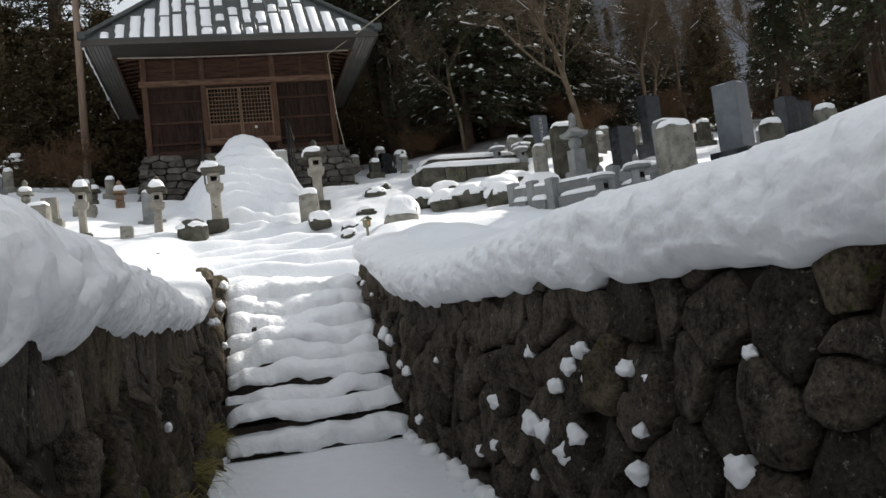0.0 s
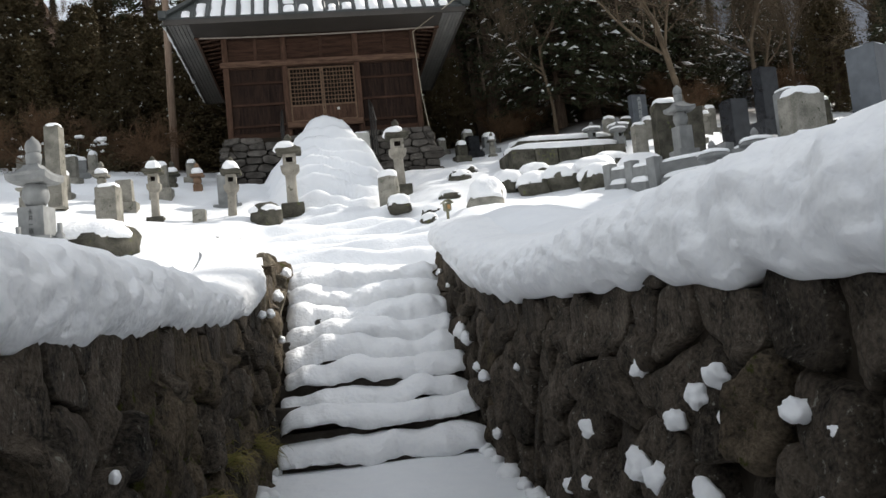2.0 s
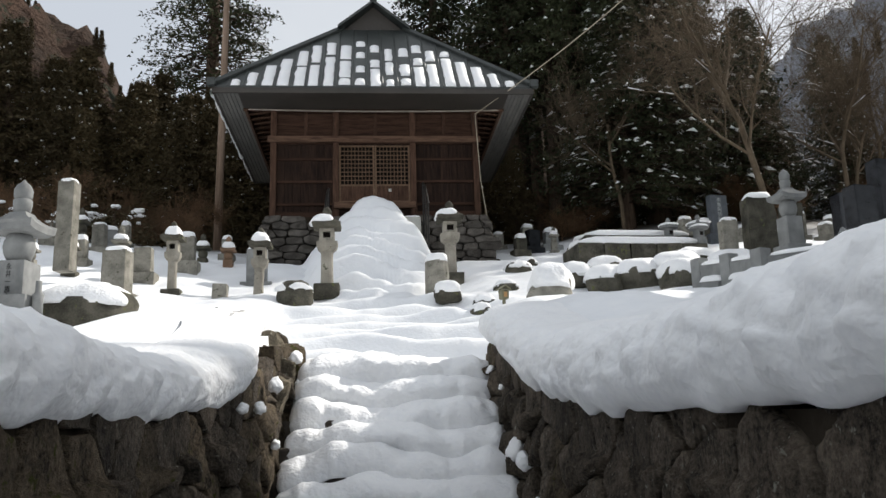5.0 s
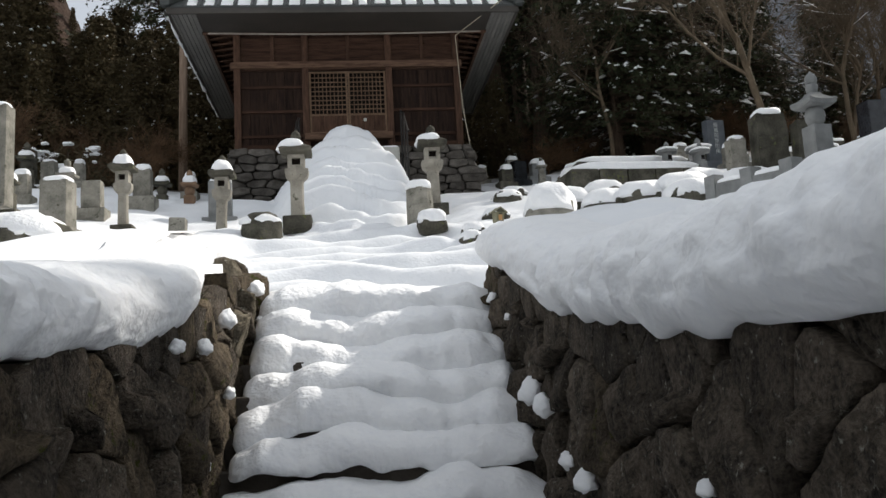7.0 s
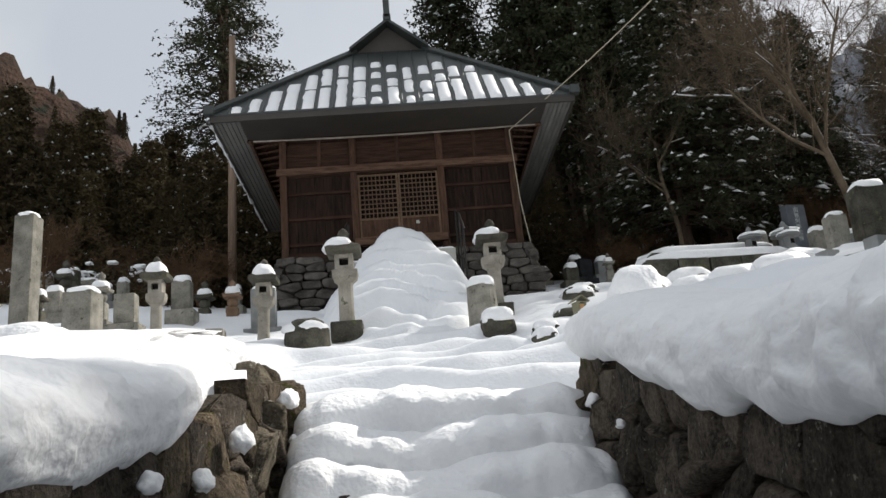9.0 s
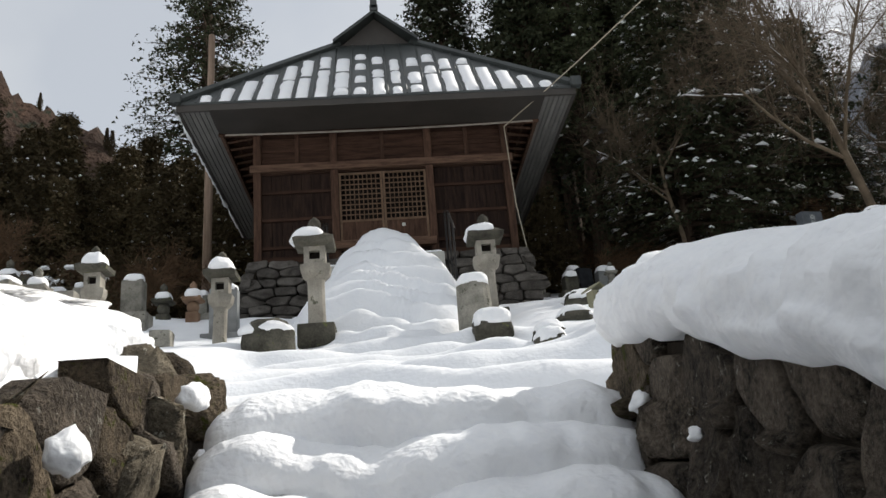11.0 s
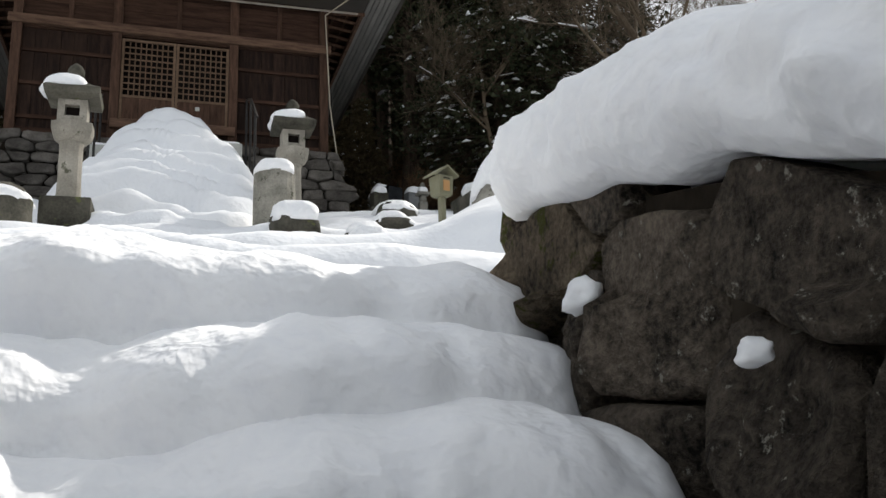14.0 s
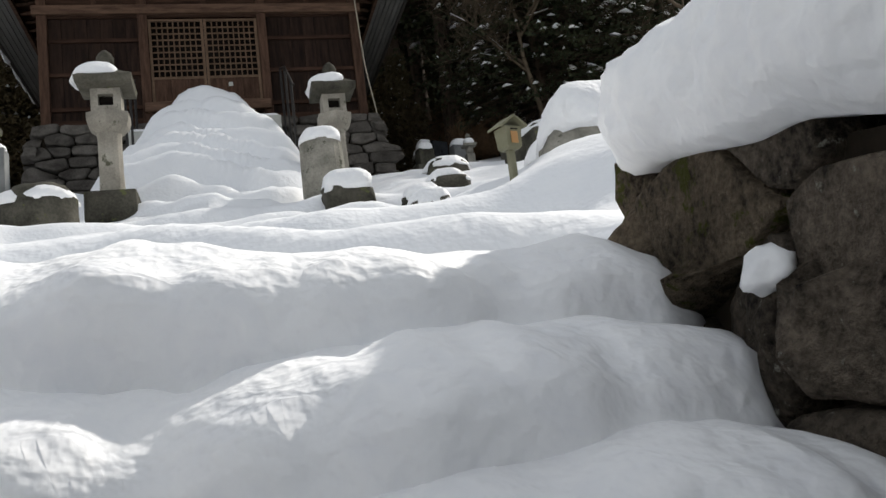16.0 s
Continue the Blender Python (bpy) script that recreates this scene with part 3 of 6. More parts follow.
def make_hall():
    hall = thing("temple_hall", pose(0, 0, 0), "weathered wooden temple hall with snow-striped metal hip roof on stone platform", "temple hall")
    posts = (HX - HW, -0.055, 2.125, HX + HW)
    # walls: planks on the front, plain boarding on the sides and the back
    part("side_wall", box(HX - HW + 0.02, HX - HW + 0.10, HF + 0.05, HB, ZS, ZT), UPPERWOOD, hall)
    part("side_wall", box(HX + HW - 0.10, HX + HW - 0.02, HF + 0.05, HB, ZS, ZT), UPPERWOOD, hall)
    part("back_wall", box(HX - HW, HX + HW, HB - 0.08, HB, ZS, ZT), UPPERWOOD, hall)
    # blackened floor and an added black sheet give the shade behind the lattice
    part("inner_floor", box(HX - HW + 0.1, HX + HW - 0.1, HF + 0.1, HB - 0.1, ZS + 0.25, ZS + 0.32), HOLLOWSHADE, hall)
    part("inner_screen", box(HX - HW + 0.12, HX + HW - 0.12, HF + 0.9, HF + 0.95, ZS + 0.33, ZT), HOLLOWSHADE, hall)
    for x in posts:
        part("post", roughen(box(x - 0.085, x + 0.085, HF - 0.10, HF + 0.07, ZS - 0.05, ZT, 0.012), 0.004, 5, x), REDWOOD, hall, "reddish weathered square post")
    for y in (HF + 1.8, HF + 3.6, HB):
        for x in (HX - HW, HX + HW):
            part("post", box(x - 0.085, x + 0.085, y - 0.08, y + 0.08, ZS - 0.05, ZT, 0.01), REDWOOD, hall)
    # front bays on either side of the doors
    for x0, x1 in ((posts[0] + 0.085, posts[1] - 0.085), (posts[2] + 0.085, posts[3] - 0.085)):
        n = 7
        for k in range(n):
            a, b = x0 + (x1 - x0) * k / n, x0 + (x1 - x0) * (k + 1) / n
            part("board", box(a + 0.003, b - 0.003, HF + 0.015 + 0.006 * (k % 2), HF + 0.05, ZS + 0.1, ZB, 0.003), DARKWOOD, hall)
        for z in (8.34, 9.00, 9.66):
            part("rail", roughen(box(x0, x1, HF - 0.035, HF + 0.02, z, z + 0.07, 0.006), 0.003, 5, z), UPPERWOOD, hall)
        part("sill_rail", box(x0, x1, HF - 0.06, HF + 0.03, ZS - 0.04, ZS + 0.13, 0.008), UPPERWOOD, hall)
    # the long beam and the planks over it
    part("long_beam", roughen(box(posts[0] - 0.16, posts[3] + 0.14, HF - 0.15, HF - 0.03, ZB + 0.03, ZB + 0.21, 0.012), 0.005, 3, 1.0), BEAMWOOD, hall, "long reddish weathered beam across the front")
    part("lintel", box(posts[0] + 0.085, posts[3] - 0.085, HF - 0.025, HF + 0.05, ZB, ZB + 0.14, 0.006), UPPERWOOD, hall)
    for k in range(5):
        z = ZB + 0.21 + k * 0.175
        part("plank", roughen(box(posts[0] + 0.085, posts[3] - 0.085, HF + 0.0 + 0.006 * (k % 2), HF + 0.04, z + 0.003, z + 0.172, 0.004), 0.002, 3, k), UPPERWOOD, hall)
    for x in (posts[0] + 0.9, posts[1], HX, posts[2], posts[3] - 0.9):
        w = 0.075 if x in posts else 0.045
        part("stud", box(x - w, x + w, HF - 0.04, HF + 0.0, ZB + 0.21, ZT, 0.006), REDWOOD, hall)
    part("wall_plate", box(posts[0] - 0.1, posts[3] + 0.1, HF - 0.10, HF + 0.08, ZT - 0.03, ZT + 0.12, 0.01), BEAMWOOD, hall)
    # lattice doors
    xa, xb, zt = 0.03, 2.04, 10.10
    for k in range(2):
        a = xa + k * (xb - xa) / 2
        b = a + (xb - xa) / 2
        door = part("lattice_door", box(a + 0.005, a + 0.055, HF - 0.03, HF + 0.02, 8.40, zt, 0.004), LATTICEWOOD, hall, "sliding door, open lattice over a reddish board")
        part("stile", box(b - 0.055, b - 0.005, HF - 0.03, HF + 0.02, 8.40, zt, 0.004), LATTICEWOOD, door)
        for z0, z1 in ((8.40, 8.47), (8.90, 8.95), (zt - 0.04, zt)):
            part("door_rail", box(a + 0.055, b - 0.055, HF - 0.028, HF + 0.018, z0, z1, 0.003), LATTICEWOOD, door)
        for j in range(3):
            p, q = a + 0.055 + j * (b - a - 0.11) / 3, a + 0.055 + (j + 1) * (b - a - 0.11) / 3
            part("door_board", box(p + 0.002, q - 0.002, HF - 0.008, HF + 0.012, 8.47, 8.90), REDWOOD, door)
        nb = 9
        for j in range(1, nb):
            x = a + 0.055 + j * (b - a - 0.11) / nb
            part("lattice_bar", box(x - 0.011, x + 0.011, HF - 0.020, HF + 0.004, 8.95, zt - 0.04), LATTICEWOOD, door)
            z = 8.95 + j * (zt - 0.04 - 8.95) / nb
            part("lattice_bar", box(a + 0.055, b - 0.055, HF - 0.012, HF + 0.010, z - 0.011, z + 0.011), LATTICEWOOD, door)
    part("paper_label", box(1.42, 1.50, HF - 0.013, HF - 0.009, 8.74, 8.82), CONCRETE, hall, "small pale paper label")
    part("threshold", roughen(box(-0.1, 2.17, HF - 0.2, HF + 0.06, 8.22, 8.40, 0.012), 0.004, 3, 5), BEAMWOOD, hall)
    part("under_boards", box(0.02, 2.04, HF - 0.02, HF + 0.04, ZS, 8.22), DARKWOOD, hall)
    # eaves: a level outer strip of metal cladding, rafters inside it
    inner = 0.80
    for s in (-1, 1):
        edge = HX + s * (HW + inner)
        for k in range(6):
            a, c = edge + s * (EO - inner) * k / 6, edge + s * (EO - inner) * (k + 1) / 6
            part("soffit_sheet", box(min(a, c) + 0.009, max(a, c) - 0.009, EF + 0.02, EB - 0.02, ZE + 0.005 * (k % 2), ZE + 0.03), SOFFIT, hall)
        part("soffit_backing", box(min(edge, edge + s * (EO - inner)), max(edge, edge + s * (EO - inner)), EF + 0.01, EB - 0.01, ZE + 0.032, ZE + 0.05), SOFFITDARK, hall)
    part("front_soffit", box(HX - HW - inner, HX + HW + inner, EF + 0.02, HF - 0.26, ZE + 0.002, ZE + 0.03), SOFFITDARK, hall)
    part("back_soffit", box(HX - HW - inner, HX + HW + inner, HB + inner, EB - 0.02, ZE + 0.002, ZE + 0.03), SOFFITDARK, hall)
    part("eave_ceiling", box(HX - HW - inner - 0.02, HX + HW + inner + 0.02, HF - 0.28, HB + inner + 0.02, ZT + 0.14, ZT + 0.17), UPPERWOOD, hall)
    for s in (-1, 1):
        x0 = HX + s * (HW + inner)
        part("eave_beam", box(min(x0, x0 - s * 0.07), max(x0, x0 - s * 0.07), HF - 0.30, HB + inner, ZE - 0.06, ZE + 0.05, 0.006), BEAMWOOD, hall)
        for k in range(16):
            y = HF - 0.15 + k * 0.39
            bm = tube((HX + s * (HW - 0.02), y, ZT + 0.02), (HX + s * (HW + inner + 0.02), y, ZE + 0.02), 0.042, 0.036, 4)
            part("rafter", bm, REDWOOD, hall)
        for d in (0.28, 0.54):
            xm = HX + s * (HW + d)
            zm = ZT + 0.02 + (ZE - ZT) * d / inner + 0.045
            part("batten", box(xm - 0.02, xm + 0.02, HF - 0.2, HB + 0.3, zm, zm + 0.03), REDWOOD, hall)
    bm = bmesh.new()
    for k in range(24):
        a, b = (HX - HW - inner + 2 * (HW + inner) * q / 24 for q in (k, k + 1))
        za, zb = (ZE - 0.012 - 0.05 * (1 - ((q - HX) / (HW + inner)) ** 2) for q in (a, b))
        tube((a, HF - 0.27, za), (b, HF - 0.27, zb), 0.026, 0.026, 4, bm)
    part("eave_trim", bm, TRIMPALE, hall, "thin pale sagging trim along the soffit")
    part("eave_beam", box(HX - HW - inner, HX + HW + inner, HF - 0.24, HF - 0.16, ZE + 0.0, ZE + 0.10, 0.006), UPPERWOOD, hall)
    for s in (-1, 1):
        part("corner_rafter", tube((HX + s * (HW - 0.05), HF + 0.05, ZT - 0.02), (HX + s * (HW + inner + 0.02), HF - 0.30, ZE - 0.03), 0.06, 0.05, 4), REDWOOD, hall)
    # gutter and fascia all round
    g = 0.035
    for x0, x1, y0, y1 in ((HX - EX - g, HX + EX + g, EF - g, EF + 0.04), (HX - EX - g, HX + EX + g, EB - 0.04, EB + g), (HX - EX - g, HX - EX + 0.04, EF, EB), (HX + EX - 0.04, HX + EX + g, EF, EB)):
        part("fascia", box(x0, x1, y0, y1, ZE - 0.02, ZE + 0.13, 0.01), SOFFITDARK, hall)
    # roof: 45 degree hips, a small gable on top
    gh, zg = 0.98, ZE + 0.14 + (EX - 0.98)
    x0, x1, y0, y1 = HX - EX - 0.04, HX + EX + 0.04, EF - 0.04, EB + 0.04
    gx0, gx1, gy0, gy1 = HX - gh, HX + gh, EF + EX - gh, EB - EX + gh
    z0, th = ZE + 0.13, 0.05
    low = [(x0, y0, z0), (x1, y0, z0), (x1, y1, z0), (x0, y1, z0)]
    top = [(gx0, gy0, zg), (gx1, gy0, zg), (gx1, gy1, zg), (gx0, gy1, zg)]
    v = low + top + [(x, y, z + th) for x, y, z in low] + [(x, y, z + th) for x, y, z in top]
    f = []
    for k in range(4):
        n = (k + 1) % 4
        f += [(8 + k, 8 + n, 12 + n, 12 + k), (k, 4 + k, 4 + n, n), (k, n, 8 + n, 8 + k)]
    f += [(12, 13, 14, 15), (4, 7, 6, 5)]
    roof = raw("roof", v, f, ROOFMETAL, hall, "dark grey-green standing-seam metal roof")
    rise = (zg - z0) / (gy0 - y0)

    def on_front(x, t):
        """A place on the front slope, t metres up from the eave in plan."""
        return Vector((x, y0 + t, z0 + th + rise * t))

    nrib = 21
    for k in range(nrib + 1):
        x = x0 + (x1 - x0) * k / nrib
        reach = min(gy0 - y0, abs(x - (x0 if x < HX else x1)) * (gy0 - y0) / (gx0 - x0))
        if reach > 0.15:
            part("roof_seam", tube(on_front(x, 0.0), on_front(x, reach), 0.028, 0.028, 4), ROOFMETAL, roof)
    for s in (-1, 1):
        for k in range(1, 21):
            y = y0 + (y1 - y0) * k / 21
            d = min(gx0 - x0, (y - y0) * (gx0 - x0) / (gy0 - y0), (y1 - y) * (gx0 - x0) / (y1 - gy1))
            xa_ = x0 if s < 0 else x1
            part("roof_seam", tube((xa_, y, z0 + th), (xa_ - s * d, y, z0 + th + rise * d), 0.028, 0.028, 4), ROOFMETAL, roof)
        xe = x0 if s < 0 else x1
        gx = gx0 if s < 0 else gx1
        part("hip_ridge", tube((xe, y0, z0 + 0.10), (gx, gy0, zg + 0.10), 0.10, 0.10, 6), ROOFMETAL, roof)
        part("hip_ridge", tube((xe, y1, z0 + 0.10), (gx, gy1, zg + 0.10), 0.10, 0.10, 6), ROOFMETAL, roof)
        part("hip_end", box(xe - 0.12, xe + 0.12, y0 - 0.12, y0 + 0.10, z0 + 0.02, z0 + 0.24, 0.03), ROOFMETAL, roof)
    # small gable with its ridge and finial
    zr = zg + 0.86
    f0, f1 = gy0 - 0.32, gy1 + 0.32
    w = gh + 0.14
    gv = [(HX - w, f0, zg - 0.02), (HX, f0, zr), (HX + w, f0, zg - 0.02), (HX - w, f1, zg - 0.02), (HX, f1, zr), (HX + w, f1, zg - 0.02)]
    gv += [(x, y, z + 0.09) for x, y, z in gv]
    gf = [(6, 9, 10, 7), (7, 10, 11, 8), (0, 1, 4, 3), (1, 2, 5, 4), (0, 6, 7, 1), (1, 7, 8, 2), (3, 4, 10, 9), (4, 5, 11, 10), (0, 3, 9, 6), (2, 8, 11, 5)]
    raw("gable_roof", gv, gf, ROOFMETAL, roof)
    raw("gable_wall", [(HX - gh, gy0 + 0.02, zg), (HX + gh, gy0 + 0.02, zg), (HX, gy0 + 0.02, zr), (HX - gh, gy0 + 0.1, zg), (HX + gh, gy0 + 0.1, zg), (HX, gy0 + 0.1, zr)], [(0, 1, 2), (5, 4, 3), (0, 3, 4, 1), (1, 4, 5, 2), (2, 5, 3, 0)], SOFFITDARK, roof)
    part("ridge", box(HX - 0.11, HX + 0.11, f0 - 0.04, f1 + 0.04, zr + 0.02, zr + 0.22, 0.03), ROOFMETAL, roof)
    part("finial", box(HX - 0.09, HX + 0.09, f0 - 0.04, f0 + 0.12, zr + 0.1, zr + 1.12, 0.02), ROOFMETAL, roof, "tall dark ridge-end finial")
    # strips of snow lying between the seams
    rnd = random.Random(5)
    for k in range(nrib):
        a = x0 + (x1 - x0) * k / nrib + rnd.uniform(0.04, 0.10)
        b = x0 + (x1 - x0) * (k + 1) / nrib - rnd.uniform(0.04, 0.10)
        mid = (a + b) / 2
        reach = min(gy0 - y0, (abs(mid - (x0 if mid < HX else x1)) - 0.25) * (gy0 - y0) / (gx0 - x0))
        if reach < 0.3:
            continue
        full = min(reach - 0.15, 2.75 - 0.10 * abs(k - 10) + rnd.uniform(-0.3, 0.1))
        t = 0.0 if k not in (8, 9, 12) else 0.05
        while t < full - 0.12:
            ln = rnd.uniform(0.9, 1.6) if k < 9 or t < 0.4 else rnd.uniform(0.25, 0.8)
            if k in (8, 9, 11, 12) and t < 0.1:
                ln = 0.26
            e = min(t + ln, full)
            bm = bmesh.new()
            n = 8
            rows = []
            for j in range(n + 1):
                tt = t + (e - t) * j / n
                end = min(j, n - j) / n
                h = 0.085 * min(1, end * 6) ** 0.5 + 0.01
                lo = a + 0.05 * noise.noise(Vector((k * 3.0, tt * 4, 0)))
                hi = b + 0.03 * noise.noise(Vector((k * 3.0, tt * 4, 7)))
                if mid < HX:
                    limit = x0 + (tt + 0.12) * (gx0 - x0) / (gy0 - y0)
                    lo = max(lo, limit)
                else:
                    limit = x1 - (tt + 0.12) * (gx0 - x0) / (gy0 - y0)
                    hi = min(hi, limit)
                if hi - lo < 0.02:
                    hi = lo + 0.02
                row = []
                for fx, fh in ((0, 0.0), (0.12, 0.8), (0.5, 1.0), (0.88, 0.8), (1, 0.0)):
                    p = on_front(lo + (hi - lo) * fx, tt)
                    row.append(bm.verts.new(p + Vector((0, -0.5, 0.7)) * (h * fh + 0.004)))
                rows.append(row)
            for r0, r1 in zip(rows, rows[1:]):
                for q in range(4):
                    bm.faces.new((r0[q], r0[q + 1], r1[q + 1], r1[q]))
            bm.faces.new(rows[0][::-1])
            bm.faces.new(rows[-1])
            part("snow_strip", bm, SNOWROOF, roof, "strip of melting snow between roof seams", smooth=True)
            t = e + rnd.uniform(0.08, 0.55 if k > 8 else 0.16)
    # snow hanging from the side eave
    bm = bmesh.new()
    loops = []
    for j in range(70):
        y = EF + 0.1 + (EB - EF - 0.3) * j / 69
        r = 0.05 + 0.045 * (noise.noise(Vector((y * 1.7, 0, 0))) + noise.noise(Vector((y * 5, 2, 0))) * 0.7)
        r = max(0.02, r)
        loops.append([bm.verts.new((HX - EX - 0.05 + r * math.cos(a), y, ZE + 0.05 + 0.02 * noise.noise(Vector((y * 4, 5, 0))) + 1.5 * r * math.sin(a))) for a in [2 * math.pi * q / 8 for q in range(8)]])
    for a, b in zip(loops, loops[1:]):
        for q in range(8):
            bm.faces.new((a[q], b[q], b[(q + 1) % 8], a[(q + 1) % 8]))
    part("eave_snow", bm, SNOW, roof, "ragged snow hanging along the eave", smooth=True)
    return hall


HALL = make_hall()


# ---- stone things ----
def put_z(x, y):
    return land(x, y)


def slab(name, x, y, h, w, d, mat, label, cap=0.0, base=True, z=None, yaw=0.0, top=0.0, rough=0.0, group="gravestones", seed=0.0, basemat=None, tilt=0.0, category="gravestone"):
    """A gravestone: an upright slab on a plinth, with a snow cap."""
    z = put_z(x, y) if z is None else z
    ob = thing(name, pose(x, y, z, 0, tilt, yaw), label, category, group)
    z0 = -0.15
    if base:
        part("plinth", roughen(box(-w * 0.78, w * 0.78, -d * 0.8, d * 0.8, -0.2, 0.14, 0.015), rough * 0.5, 4, seed), basemat or mat, ob)
        z0 = 0.14
    bm = bmesh.new()
    if rough:
        box(-w / 2, w / 2, -d / 2, d / 2, z0, h, 0.03, bm)
        bmesh.ops.subdivide_edges(bm, edges=bm.edges[:], cuts=3, use_grid_fill=True)
        roughen(bm, rough, 3.5, seed)
    else:
        prism([(z0, w / 2, d / 2), (h - top, w / 2, d / 2), (h, w / 2 * (0.55 if top else 0.985), d / 2 * (0.55 if top else 0.985))], 4, 45, True, bm)
        bmesh.ops.bevel(bm, geom=bm.edges[:], offset=0.008, segments=2, affect="EDGES")
    part("upright", bm, mat, ob)
    if cap:
        part("snow_cap", snowcap(w * 0.50, d * 0.52, cap, h - 0.015 - (top * 0.4), seed + x, lean=0.08), SNOW, ob, "rounded cap of snow", smooth=True)
    return ob


def stupa(name, x, y, h, mat, label, z=None, cap=0.0, writing="", yaw=0.0, seed=0.0, group="stone stupas", slim=0.85):
    """A five-ring stupa: cube, ball, curved roof, half ball and jewel."""
    z = put_z(x, y) if z is None else z
    ob = thing(name, pose(x, y, z, 0, 0, yaw) @ Matrix.Diagonal((slim, slim, 1, 1)), label, "stone stupa", group)
    s = h / 1.92
    part("plinth", box(-0.38 * s, 0.38 * s, -0.36 * s, 0.36 * s, -0.2, 0.16 * s, 0.012), mat, ob)
    cube = part("cube", box(-0.25 * s, 0.25 * s, -0.25 * s, 0.25 * s, 0.16 * s, 0.80 * s, 0.012), mat, ob)
    part("ball", lathe([(0.80 * s, 0.13 * s), (0.84 * s, 0.19 * s), (0.92 * s, 0.235 * s), (1.0 * s, 0.25 * s), (1.08 * s, 0.235 * s), (1.16 * s, 0.19 * s), (1.19 * s, 0.14 * s)], 24), mat, ob, smooth=True)
    bm = bmesh.new()
    n = 8
    g = [(1.17, 0.30, 0.0), (1.19, 0.385, 0.035), (1.27, 0.40, 0.055), (1.34, 0.27, 0.015), (1.42, 0.17, 0.0), (1.47, 0.135, 0.0)]
    loops = []
    for zz, r, up in g:
        loop = []
        for side in range(4):
            for q in range(n):
                t = -1 + 2 * q / n
                a = (t, -1) if side == 0 else (1, t) if side == 1 else (-t, 1) if side == 2 else (-1, -t)
                loop.append(bm.verts.new((a[0] * r * s, a[1] * r * s, (zz + up * abs(t) ** 3) * s)))
        loops.append(loop)
    for a, b in zip(loops, loops[1:]):
        for q in range(4 * n):
            bm.faces.new((a[q], a[(q + 1) % (4 * n)], b[(q + 1) % (4 * n)], b[q]))
    bm.faces.new(loops[0][::-1])
    bm.faces.new(loops[-1])
    part("roof_stone", bm, mat, ob)
    part("half_ball", lathe([(1.46 * s, 0.10 * s), (1.50 * s, 0.135 * s), (1.58 * s, 0.15 * s), (1.64 * s, 0.15 * s), (1.655 * s, 0.13 * s)], 20), mat, ob, smooth=True)
    part("jewel", lathe([(1.65 * s, 0.11 * s), (1.69 * s, 0.145 * s), (1.78 * s, 0.15 * s), (1.85 * s, 0.11 * s), (1.89 * s, 0.05 * s), (1.93 * s, 0.012 * s)], 20), mat, ob, smooth=True)
    if cap:
        part("snow_cap", snowcap(0.33 * s, 0.33 * s, cap, 1.33 * s, seed), SNOW, ob, "cap of snow", smooth=True)
    if writing:
        lettering(writing, INK, cube, Vector((0, -0.254 * s, 0.76 * s)), 0.098 * s)
    return ob


def lettering(text, mat, parent, place, size):
    """Characters one below another, cut into a front face."""
    cu = bpy.data.curves.new("inscription", "FONT")
    cu.body = "\n".join(text)
    cu.size, cu.align_x, cu.space_line, cu.extrude = size, "CENTER", 1.02, 0.002
    cu.materials.append(mat)
    ob = new("inscription", cu)
    ob.parent = parent
    ob.matrix_basis = Matrix.Translation(place - Vector((0, 0, size * 0.8))) @ Matrix.Rotation(radians(90), 4, "X")
    return ob


